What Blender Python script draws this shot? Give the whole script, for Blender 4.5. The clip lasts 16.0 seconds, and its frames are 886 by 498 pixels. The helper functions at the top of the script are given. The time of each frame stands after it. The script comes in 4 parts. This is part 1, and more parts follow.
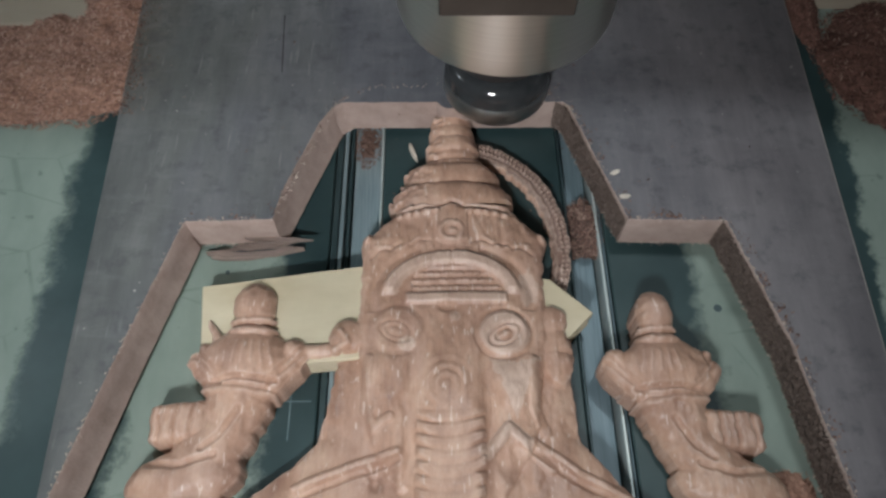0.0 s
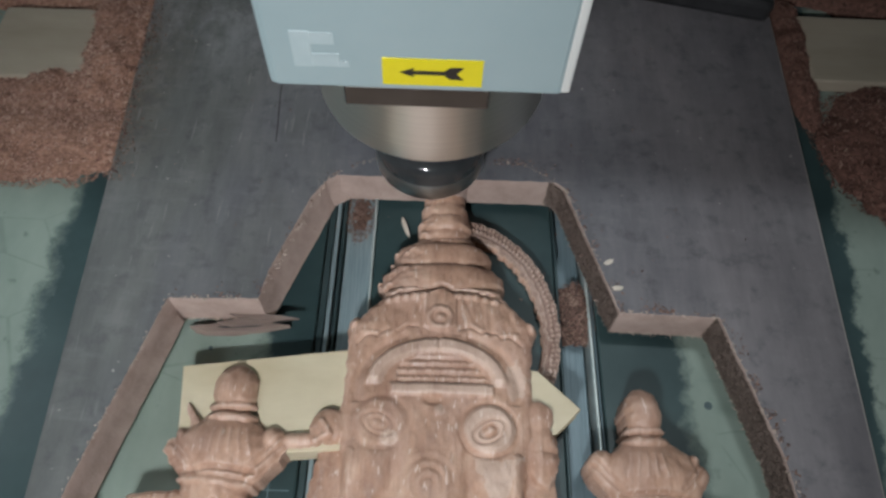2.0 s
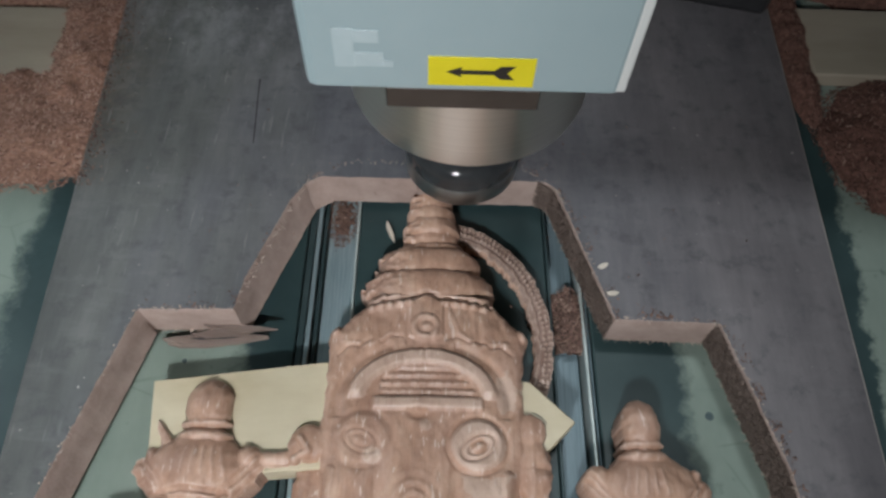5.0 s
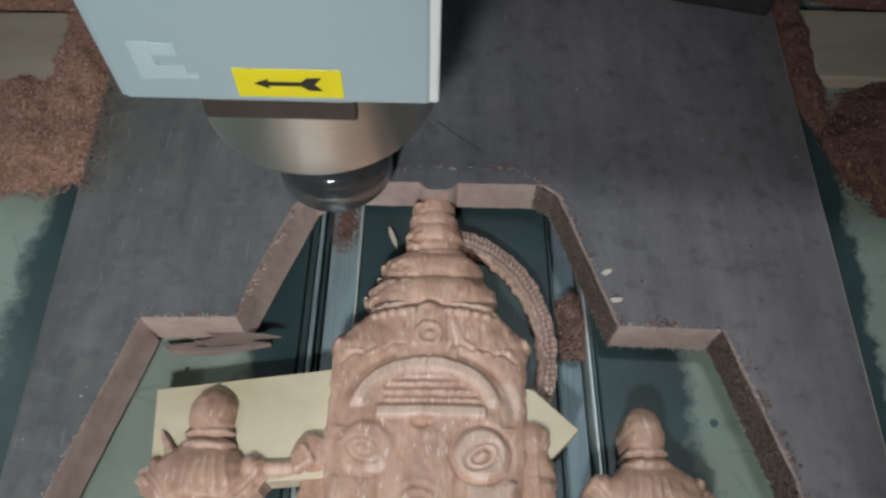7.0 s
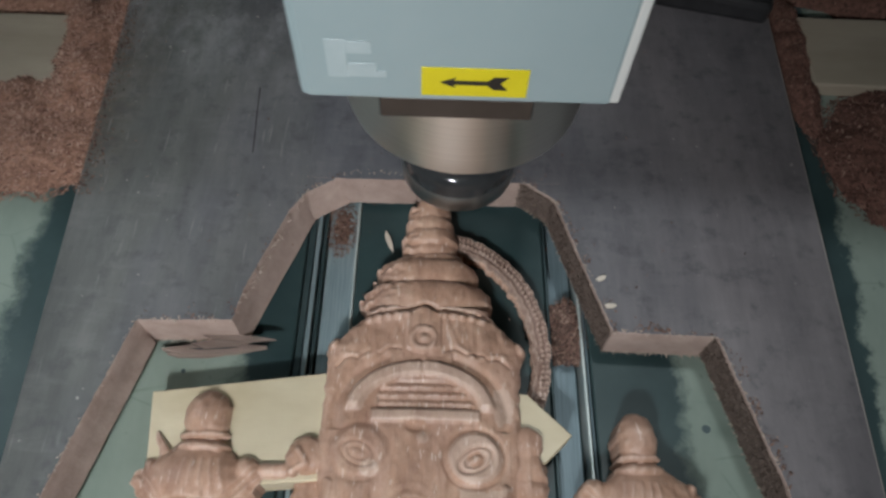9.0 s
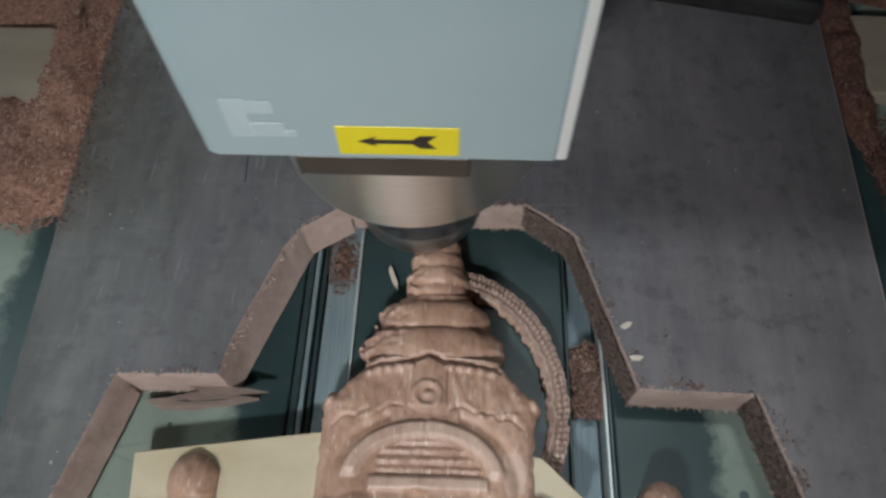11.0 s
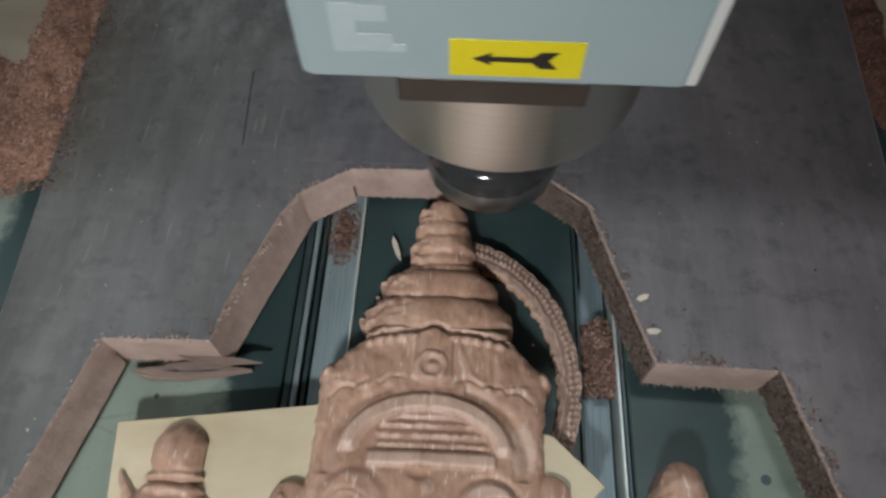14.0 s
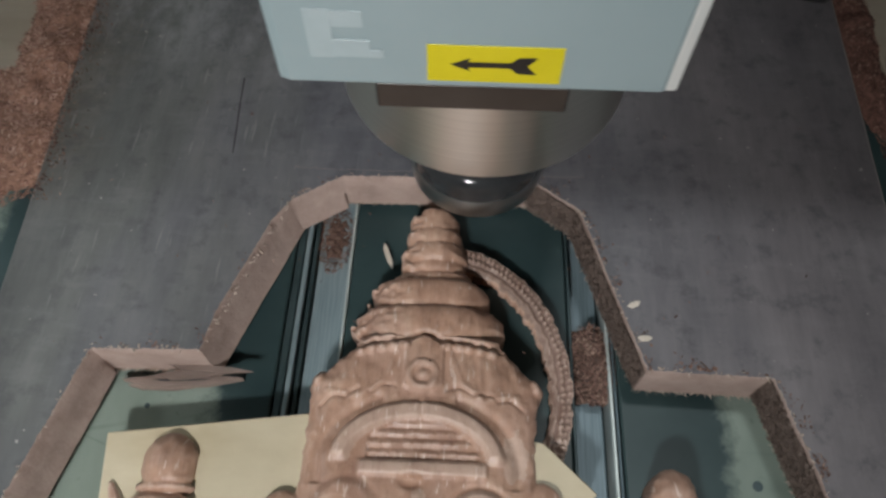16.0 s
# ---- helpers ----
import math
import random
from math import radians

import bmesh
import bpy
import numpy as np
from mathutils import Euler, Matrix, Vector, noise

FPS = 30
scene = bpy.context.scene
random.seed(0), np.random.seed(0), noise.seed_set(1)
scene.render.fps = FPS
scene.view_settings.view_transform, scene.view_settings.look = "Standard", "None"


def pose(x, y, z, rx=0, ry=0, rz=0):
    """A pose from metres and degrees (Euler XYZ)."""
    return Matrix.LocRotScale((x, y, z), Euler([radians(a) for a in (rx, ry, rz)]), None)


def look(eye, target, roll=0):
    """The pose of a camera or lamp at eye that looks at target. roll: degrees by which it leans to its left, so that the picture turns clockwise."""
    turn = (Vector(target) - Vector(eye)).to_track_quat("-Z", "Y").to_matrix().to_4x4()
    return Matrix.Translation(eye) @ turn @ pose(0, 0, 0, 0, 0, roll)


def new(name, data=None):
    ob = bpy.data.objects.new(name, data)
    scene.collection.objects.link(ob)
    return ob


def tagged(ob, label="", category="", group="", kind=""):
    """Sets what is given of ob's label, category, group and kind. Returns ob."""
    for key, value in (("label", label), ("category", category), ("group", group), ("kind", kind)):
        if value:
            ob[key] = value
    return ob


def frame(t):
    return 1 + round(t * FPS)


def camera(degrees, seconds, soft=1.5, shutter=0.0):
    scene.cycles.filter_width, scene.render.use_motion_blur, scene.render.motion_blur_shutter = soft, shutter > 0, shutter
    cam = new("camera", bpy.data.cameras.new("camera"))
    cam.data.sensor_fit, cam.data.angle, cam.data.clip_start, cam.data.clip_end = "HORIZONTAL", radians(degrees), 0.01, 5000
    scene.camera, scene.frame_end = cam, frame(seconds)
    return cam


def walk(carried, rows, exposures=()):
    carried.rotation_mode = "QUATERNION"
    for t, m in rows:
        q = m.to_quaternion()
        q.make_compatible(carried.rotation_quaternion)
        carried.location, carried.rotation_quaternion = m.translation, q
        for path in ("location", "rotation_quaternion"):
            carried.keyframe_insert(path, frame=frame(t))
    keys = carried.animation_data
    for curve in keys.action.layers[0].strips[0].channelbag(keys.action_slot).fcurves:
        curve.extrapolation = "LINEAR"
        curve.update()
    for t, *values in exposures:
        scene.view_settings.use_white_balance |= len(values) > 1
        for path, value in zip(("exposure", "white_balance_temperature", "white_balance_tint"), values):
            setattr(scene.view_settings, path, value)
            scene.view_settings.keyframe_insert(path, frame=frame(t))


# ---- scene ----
cam = camera(63.8, 16.0, soft=2.7, shutter=0.15)
PATH = [
    (0, (-0.009, -0.161, 0.263), (0.012, 0.816, -1.482), 0.7),
    (0.5, (-0.008, -0.162, 0.271), (0.001, 0.82, -1.472), 1.1),
    (0.7, (-0.01, -0.165, 0.274), (0.006, 0.929, -1.4), 1.6),
    (0.9, (-0.016, -0.146, 0.28), (-0.027, 0.872, -1.442), 1.3),
    (1, (-0.017, -0.148, 0.278), (-0.036, 0.914, -1.416), 1.4),
    (1.5, (-0.007, -0.134, 0.274), (-0.007, 0.893, -1.442), 2.0),
    (2, (-0.006, -0.131, 0.274), (0.022, 0.878, -1.453), 3.3),
    (2.5, (-0.006, -0.134, 0.271), (0.026, 0.907, -1.436), 3.4),
    (3, (-0.001, -0.13, 0.27), (0.042, 0.877, -1.458), 3.6),
    (5.5, (-0.001, -0.121, 0.26), (0.035, 0.895, -1.463), 3.0),
    (6, (-0.001, -0.119, 0.261), (0.04, 0.884, -1.468), 3.2),
    (6.5, (-0.001, -0.117, 0.262), (0.042, 0.883, -1.469), 3.3),
    (7, (-0.001, -0.118, 0.262), (0.027, 0.89, -1.465), 2.5),
    (7.5, (-0.001, -0.117, 0.262), (0.039, 0.885, -1.468), 3.1),
    (8, (-0.004, -0.12, 0.265), (0.042, 0.917, -1.444), 3.9),
    (10.3, (0.007, -0.099, 0.261), (-0.011, 0.862, -1.493), 0.3),
    (10.5, (0.003, -0.094, 0.255), (-0.025, 0.889, -1.487), -0.2),
    (11, (0.01, -0.08, 0.252), (-0.048, 0.87, -1.507), -1.7),
    (11.5, (0.014, -0.079, 0.255), (-0.043, 0.888, -1.495), -1.9),
    (12, (0.013, -0.089, 0.236), (-0.021, 0.973, -1.459), 0.3),
    (12.2, (0.008, -0.084, 0.229), (0.004, 0.876, -1.526), 2.5),
    (12.5, (0.01, -0.092, 0.228), (-0.024, 0.885, -1.517), 1.0),
    (13, (0.008, -0.092, 0.228), (-0.031, 0.892, -1.512), 0.6),
    (13.5, (0.003, -0.092, 0.231), (-0.042, 0.905, -1.502), 0.5),
    (14, (0.006, -0.088, 0.231), (-0.041, 0.891, -1.512), 0.0),
    (14.5, (0.006, -0.09, 0.231), (-0.039, 0.903, -1.505), 0.2),
    (15, (0.007, -0.089, 0.232), (-0.034, 0.908, -1.501), 0.3),
    (15.5, (0.009, -0.087, 0.232), (-0.036, 0.894, -1.51), -0.1),
    (16, (0.008, -0.085, 0.232), (-0.03, 0.893, -1.512), 0.2),
]
walk(cam, [(t, look(eye, target, roll)) for t, eye, target, roll in PATH],
     exposures=[(0.0, 0.0, 6430, 10), (1.0, 0.06, 6430, 10), (3.0, 0.04, 6440, 10), (8.0, 0.0, 6500, 10), (10.5, -0.06, 6580, 11), (11.5, -0.06, 6580, 11), (13.0, -0.06, 6760, 12), (16.0, -0.06, 6760, 12)])


# ---- light ----
def area_lamp(name, eye, target, size, watts, colour, spread=180):
    data = bpy.data.lights.new(name, "AREA")
    data.spread = radians(spread)
    data.shape, data.size, data.size_y, data.energy, data.color = "RECTANGLE", size[0], size[1], watts, colour
    ob = new(name, data)
    ob.matrix_world = look(eye, target)
    return ob


area_lamp("work_lamp", (-0.09, -0.41, 0.38), (-0.045, 0.10, 0), (0.07, 0.05), 0.51, (0.95, 0.97, 0.985), 74)
area_lamp("side_lamp", (-0.50, 0.10, 0.37), (-0.10, 0.08, 0), (0.05, 0.05), 0.51, (0.86, 0.96, 1.0))
# Unseen lamp added on the right to brighten the spindle's edges.
area_lamp("added_right_lamp", (0.90, -0.02, 0.40), (0, 0, 0), (0.10, 0.06), 0.07, (0.96, 0.97, 0.97))
area_lamp("ceiling_lamp", (0.24, 0.42, 2.2), (0, 0, 0), (0.30, 0.04), 12.5, (0.90, 0.97, 1.0))
world = bpy.data.worlds.new("workshop_air")
scene.world = world
world.use_nodes = True
world.node_tree.nodes["Background"].inputs[0].default_value = (0.30, 0.33, 0.36, 1)
world.node_tree.nodes["Background"].inputs[1].default_value = 0.06


# ---- materials ----
class Mat:
    """A node material with short ways to add nodes."""

    def __init__(self, name, rough=0.6, metal=0.0):
        self.m = bpy.data.materials.new(name)
        self.m.use_nodes = True
        self.t = self.m.node_tree
        self.b = self.t.nodes["Principled BSDF"]
        self.b.inputs["Roughness"].default_value = rough
        self.b.inputs["Metallic"].default_value = metal
        self.co = self.t.nodes.new("ShaderNodeTexCoord").outputs["Object"]

    def scaled(self, scale):
        n = self.t.nodes.new("ShaderNodeMapping")
        n.inputs["Scale"].default_value = scale
        self.t.links.new(self.co, n.inputs["Vector"])
        return n.outputs["Vector"]

    def noise(self, scale=(1, 1, 1), size=1.0, detail=4.0, rough=0.55):
        n = self.t.nodes.new("ShaderNodeTexNoise")
        n.inputs["Scale"].default_value, n.inputs["Detail"].default_value = size, detail
        n.inputs["Roughness"].default_value = rough
        self.t.links.new(self.scaled(scale), n.inputs["Vector"])
        return n.outputs["Fac"]

    def ramp(self, fac, *stops):
        stops = sorted(stops)
        n = self.t.nodes.new("ShaderNodeValToRGB")
        e = n.color_ramp.elements
        e[0].position, e[0].color = stops[0][0], (*stops[0][1], 1)
        e[1].position, e[1].color = stops[-1][0], (*stops[-1][1], 1)
        for p, c in stops[1:-1]:
            e.new(p).color = (*c, 1)
        self.t.links.new(fac, n.inputs[0])
        return n.outputs[0]

    def grey(self, fac, a, b, lo=0.0, hi=1.0):
        return self.ramp(fac, (a, (lo,) * 3), (b, (hi,) * 3))

    def mix(self, fac, a, b, how="MIX"):
        n = self.t.nodes.new("ShaderNodeMix")
        n.data_type, n.blend_type = "RGBA", how
        for socket, v in ((n.inputs[0], fac), (n.inputs[6], a), (n.inputs[7], b)):
            if isinstance(v, (int, float)):
                socket.default_value = v
            elif isinstance(v, tuple):
                socket.default_value = (*v, 1)
            else:
                self.t.links.new(v, socket)
        return n.outputs[2]

    def math(self, how, a, b=0.0):
        n = self.t.nodes.new("ShaderNodeMath")
        n.operation = how
        for socket, v in zip(n.inputs, (a, b)):
            if isinstance(v, (int, float)):
                socket.default_value = v
            else:
                self.t.links.new(v, socket)
        return n.outputs[0]

    def axis(self, i):
        n = self.t.nodes.new("ShaderNodeSeparateXYZ")
        self.t.links.new(self.co, n.inputs[0])
        return n.outputs[i]

    def colour(self, c):
        if isinstance(c, tuple):
            self.b.inputs["Base Color"].default_value = (*c, 1)
        else:
            self.t.links.new(c, self.b.inputs["Base Color"])
        return self

    def rough(self, r):
        self.t.links.new(r, self.b.inputs["Roughness"])
        return self

    def bump(self, h, strength=0.3, depth=0.0005):
        n = self.t.nodes.new("ShaderNodeBump")
        n.inputs["Strength"].default_value, n.inputs["Distance"].default_value = strength, depth
        self.t.links.new(h, n.inputs["Height"])
        self.t.links.new(n.outputs[0], self.b.inputs["Normal"])
        return self


def plank_material():
    """Old sawn board: dusty blue-grey, brown towards one side, olive and scuffed towards the other."""
    m = Mat("weathered_board", 0.6)
    broad = m.noise((1, 0.6, 1), 11, 5, 0.62)
    base = m.ramp(broad, (0.30, (0.092, 0.096, 0.110)), (0.5, (0.130, 0.133, 0.149)), (0.70, (0.176, 0.176, 0.187)))
    brown = m.grey(m.math("ADD", m.math("MULTIPLY", m.axis(0), 3.2), m.noise((1, 0.5, 1), 10, 4)), 0.50, 0.95, 0.0, 0.8)
    base = m.mix(brown, base, m.ramp(m.noise((1, 0.35, 1), 30, 5, 0.6), (0.3, (0.158, 0.142, 0.151)), (0.7, (0.245, 0.222, 0.230))))
    olive = m.grey(m.math("ADD", m.math("MULTIPLY", m.axis(0), -4.0), m.noise((1, 0.4, 1), 14, 4)), 0.80, 1.20, 0.0, 0.7)
    base = m.mix(olive, base, m.ramp(m.noise((1, 0.3, 1), 35, 5, 0.65), (0.3, (0.086, 0.094, 0.082)), (0.7, (0.155, 0.160, 0.142))))
    inset = m.math("ADD", m.math("ADD", m.axis(0), m.math("MULTIPLY", m.axis(1), 0.045)), 0.158)
    inset = m.math("ADD", inset, m.math("MULTIPLY", m.math("SUBTRACT", m.noise((1, 1, 1), 32, 6, 0.7), 0.5), 0.075))
    spill = m.math("MULTIPLY", m.grey(inset, 0.034, 0.004), m.grey(m.math("ADD", m.axis(1), m.math("MULTIPLY", m.noise((1, 1, 1), 25, 3), 0.05)), 0.075, 0.115, 0.0, 0.75))
    base = m.mix(spill, base, m.ramp(m.noise((1, 1, 1), 260, 4, 0.65), (0.3, (0.070, 0.062, 0.045)), (0.7, (0.17, 0.140, 0.103))))
    chalk = m.math("MULTIPLY", m.grey(m.axis(1), 0.11, 0.17), m.grey(m.noise((1, 0.6, 1), 38, 5, 0.7), 0.42, 0.62, 0.0, 0.75))
    base = m.mix(m.math("MULTIPLY", chalk, m.grey(m.math("ADD", m.axis(0), 0.5), 0.53, 0.47)), base, (0.34, 0.35, 0.36))
    grain = m.noise((70, 14, 1), 1.0, 6, 0.72)
    base = m.mix(m.grey(grain, 0.35, 0.65, 0.0, 1.0), m.mix(0.34, base, (0.045, 0.046, 0.052)), m.mix(0.10, base, (0.30, 0.29, 0.28)))
    saw = m.noise((35, 130, 1), 1.0, 5, 0.7)
    base = m.mix(m.grey(saw, 0.52, 0.72, 0.0, 0.22), base, (0.26, 0.255, 0.26))
    mottle = m.noise((1, 1, 1), 85, 5, 0.7)
    base = m.mix(m.grey(mottle, 0.47, 0.33, 0.0, 0.5), base, (0.055, 0.057, 0.064))
    scuff = m.noise((420, 36, 1), 1.0, 3, 0.55)
    patch = m.grey(m.math("ADD", broad, m.math("MULTIPLY", m.axis(0), -1.2)), 0.5, 0.75)
    base = m.mix(m.math("MULTIPLY", m.grey(scuff, 0.64, 0.70), m.math("ADD", m.math("MULTIPLY", patch, 0.30), 0.05)), base, (0.36, 0.36, 0.34))
    dark = m.noise((1, 1.5, 1), 26, 5, 0.65)
    base = m.mix(m.grey(dark, 0.40, 0.26, 0.0, 0.6), base, (0.055, 0.058, 0.066))
    speck = m.noise((1, 1, 1), 300, 2, 0.5)
    base = m.mix(m.grey(speck, 0.735, 0.76, 0.0, 0.8), base, (0.42, 0.40, 0.37))
    m.colour(base).rough(m.grey(dark, 0.3, 0.7, 0.44, 0.66))
    return m.bump(m.math("ADD", grain, m.math("MULTIPLY", saw, 0.6)), 0.25, 0.0004).m


def cut_material():
    m = Mat("fresh_cut_wood", 0.8)
    n = m.noise((1, 1, 1), 70, 5, 0.65)
    c = m.ramp(n, (0.25, (0.27, 0.196, 0.168)), (0.5, (0.38, 0.285, 0.248)), (0.75, (0.47, 0.368, 0.325)))
    f = m.noise((1, 1, 1), 900, 2, 0.6)
    c = m.mix(m.grey(f, 0.4, 0.7, 0.0, 0.3), c, (0.44, 0.34, 0.30))
    return m.colour(c).bump(m.math("ADD", n, f), 0.5, 0.0005).m


def carved_material(name, dark, middle, light, patchy):
    """Pinkish brown hardwood with darker patches and short pale flecks along the grain."""
    m = Mat(name, 0.52)
    n = m.noise((1, 0.45, 1), 75, 6, 0.68)
    c = m.ramp(n, (0.25, dark), (0.5, middle), (0.75, light))
    tone = m.noise((1, 0.6, 1), 34, 3, 0.55)
    c = m.mix(m.grey(tone, 0.46, 0.62, 0.0, patchy), c, (0.30, 0.175, 0.140))
    pore = m.noise((1100, 70, 300), 1.0, 3, 0.6)
    c = m.mix(m.grey(pore, 0.40, 0.28, 0.0, 0.28), c, (0.15, 0.075, 0.055))
    fleck = m.noise((720, 170, 170), 1.0, 1.5, 0.5)
    c = m.mix(m.grey(fleck, 0.66, 0.70, 0.0, 0.65), c, (0.70, 0.57, 0.49))
    fuzz = m.noise((1, 1, 1), 700, 3, 0.6)
    c = m.mix(m.grey(fuzz, 0.5, 0.75, 0.0, 0.3), c, (0.50, 0.36, 0.29))
    # Ridges paler with wear; creases darker, their shade put into the colour.
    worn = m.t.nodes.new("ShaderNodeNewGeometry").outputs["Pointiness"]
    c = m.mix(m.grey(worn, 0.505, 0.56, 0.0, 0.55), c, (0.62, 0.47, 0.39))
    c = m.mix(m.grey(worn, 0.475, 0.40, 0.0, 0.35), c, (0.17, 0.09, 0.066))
    stain = m.noise((1, 0.7, 1), 60, 4, 0.6)
    c = m.mix(m.grey(stain, 0.42, 0.28, 0.0, 0.5 * patchy + 0.15), c, (0.21, 0.105, 0.07))
    m.colour(c).rough(m.grey(n, 0.3, 0.7, 0.30, 0.50))
    return m.bump(m.math("ADD", pore, fuzz), 0.3, 0.0004).m


def bed_material():
    """Dark teal plastic bed sheets under a film of pale green dust, which has worn edges."""
    m = Mat("bed_sheet", 0.42)
    n = m.noise((1, 1, 1), 25, 4, 0.6)
    dark = m.ramp(n, (0.3, (0.022, 0.043, 0.046)), (0.7, (0.042, 0.072, 0.073)))
    pale = m.ramp(m.noise((1, 0.5, 1), 16, 5, 0.65), (0.3, (0.175, 0.225, 0.195)), (0.7, (0.275, 0.330, 0.285)))
    dots = m.noise((1, 1, 1), 150, 2, 0.5)
    pale = m.mix(m.grey(dots, 0.70, 0.76, 0.0, 0.6), pale, (0.12, 0.16, 0.14))
    crack = m.noise((9, 130, 1), 1.0, 3, 0.5)
    pale = m.mix(m.grey(crack, 0.66, 0.72, 0.0, 0.4), pale, (0.16, 0.21, 0.19))
    split = m.t.nodes.new("ShaderNodeTexVoronoi")
    split.feature = "DISTANCE_TO_EDGE"
    m.t.links.new(m.scaled((17, 30, 1)), split.inputs["Vector"])
    split.inputs["Scale"].default_value = 1.0
    split.inputs["Randomness"].default_value = 0.7
    pale = m.mix(m.math("MULTIPLY", m.grey(split.outputs["Distance"], 0.012, 0.004), m.grey(m.noise((1, 1, 1), 30, 2), 0.45, 0.55, 0.0, 0.35)), pale, (0.10, 0.14, 0.12))
    edge = m.math("MULTIPLY", m.math("SUBTRACT", m.noise((1, 1, 1), 40, 6, 0.75), 0.5), 0.030)
    x = m.math("ADD", m.axis(0), edge)
    inner = m.grey(m.math("ABSOLUTE", m.math("SUBTRACT", x, 0.0145)), 0.0930, 0.0945)
    under = m.grey(m.math("ABSOLUTE", m.math("SUBTRACT", x, 0.010)), 0.149, 0.147)
    skew = m.math("ADD", x, m.math("MULTIPLY", m.axis(1), -0.10))
    outer = m.math("MAXIMUM", m.grey(m.math("ADD", x, 0.5), 0.3170, 0.3150), m.grey(skew, 0.1925, 0.1945))
    film = m.math("MAXIMUM", m.math("MULTIPLY", inner, under), outer)
    m.b.inputs["Specular IOR Level"].default_value = 0.3
    m.colour(m.mix(film, dark, pale))
    m.rough(m.math("ADD", m.math("MULTIPLY", film, 0.3), 0.40))
    return m.bump(m.math("ADD", n, m.math("MULTIPLY", film, 0.5)), 0.2, 0.0004).m


def simple(name, lo, hi, rough, size=60, metal=0.0, stretch=(1, 1, 1), relief=0.2):
    m = Mat(name, rough, metal)
    n = m.noise(stretch, size, 5, 0.6)
    m.colour(m.ramp(n, (0.3, lo), (0.7, hi)))
    return m.bump(n, relief, 0.0004).m


def chips_material(name, a, b, c, d):
    m = Mat(name, 0.8)
    info = m.t.nodes.new("ShaderNodeNewGeometry").outputs["Random Per Island"]
    return m.colour(m.ramp(info, (0.0, a), (0.35, b), (0.8, c), (1.0, d))).m


WEATHERED, CUT, BED = plank_material(), cut_material(), bed_material()
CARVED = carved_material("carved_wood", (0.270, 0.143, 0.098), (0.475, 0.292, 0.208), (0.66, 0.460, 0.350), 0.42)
# Lit copy of the carved wood: light on raised parts put into colour.
LIT_WOOD = carved_material("lit_pale_wood", (0.36, 0.230, 0.172), (0.53, 0.375, 0.295), (0.68, 0.515, 0.42), 0.12)
# Darker copy for the halo, its shade put into the colour.
SHADED_WOOD = carved_material("shaded_brown_wood", (0.140, 0.085, 0.064), (0.225, 0.148, 0.118), (0.32, 0.228, 0.188), 0.3)
CHIPS = chips_material("wood_shavings", (0.06, 0.034, 0.028), (0.13, 0.072, 0.056), (0.22, 0.128, 0.10), (0.36, 0.25, 0.195))
HEAP_CHIPS = chips_material("heap_shavings", (0.15, 0.075, 0.055), (0.30, 0.165, 0.122), (0.42, 0.255, 0.195), (0.56, 0.39, 0.31))
DARK_FLAKES = chips_material("dark_brown_flakes", (0.120, 0.088, 0.073), (0.135, 0.100, 0.083), (0.150, 0.112, 0.093), (0.175, 0.132, 0.111))
# Darker copy of the heap shavings; the right side's shade put into colour.
SHADED_CHIPS = chips_material("shaded_red_shavings", (0.05, 0.022, 0.017), (0.12, 0.055, 0.042), (0.21, 0.11, 0.085), (0.40, 0.27, 0.21))
DUST = simple("packed_sawdust", (0.16, 0.078, 0.052), (0.44, 0.255, 0.185), 0.9, 420, 0, (1, 1, 1), 0.8)
PAINT = simple("grey_machine_paint", (0.265, 0.345, 0.365), (0.29, 0.37, 0.39), 0.36, 30, 0, (1, 1, 1), 0.04)
STEEL = simple("polished_steel", (0.66, 0.74, 0.72), (0.78, 0.86, 0.84), 0.25, 200, 1.0, (0.1, 0.1, 1), 0.02)
def turned_material():
    """Steel with fine turning marks round its axis, which draw highlights out along it."""
    m = Mat("turned_steel", 0.36, 1.0)
    n = m.noise((1, 1, 900), 1.0, 3, 0.6)
    m.colour(m.ramp(n, (0.3, (0.62, 0.61, 0.57)), (0.7, (0.74, 0.73, 0.68))))
    m.b.inputs["Anisotropic"].default_value = 0.72
    m.b.inputs["Anisotropic Rotation"].default_value = 0.25
    g = m.t.nodes.new("ShaderNodeTangent")
    g.direction_type, g.axis = "RADIAL", "Z"
    m.t.links.new(g.outputs[0], m.b.inputs["Tangent"])
    return m.m


NOSE_STEEL = turned_material()
# Pale colour that stands in for the highlight on the housing's edge.
EDGE_LIGHT = simple("pale_edge_highlight", (0.58, 0.61, 0.60), (0.72, 0.74, 0.73), 0.38, 60, 0.2, (1, 1, 0.2), 0.05)
# Dark colour of the band that the nose reflects under the housing.
DARK_BAND = simple("dark_reflection_band", (0.028, 0.022, 0.018), (0.048, 0.039, 0.033), 0.45, 60)
NUT_STEEL = simple("dark_ground_steel", (0.30, 0.33, 0.335), (0.40, 0.43, 0.43), 0.36, 150, 1.0, (1, 1, 1), 0.1)
BLACK = simple("black_oxide", (0.012, 0.012, 0.013), (0.03, 0.03, 0.032), 0.3, 80)
GLOSS_BLACK = simple("polished_black_oxide", (0.02, 0.022, 0.024), (0.04, 0.043, 0.045), 0.12, 80, 0, (1, 1, 1), 0.02)
ALU = simple("anodised_rail", (0.22, 0.31, 0.34), (0.36, 0.45, 0.48), 0.42, 40, 0.4, (30, 1, 1), 0.1)
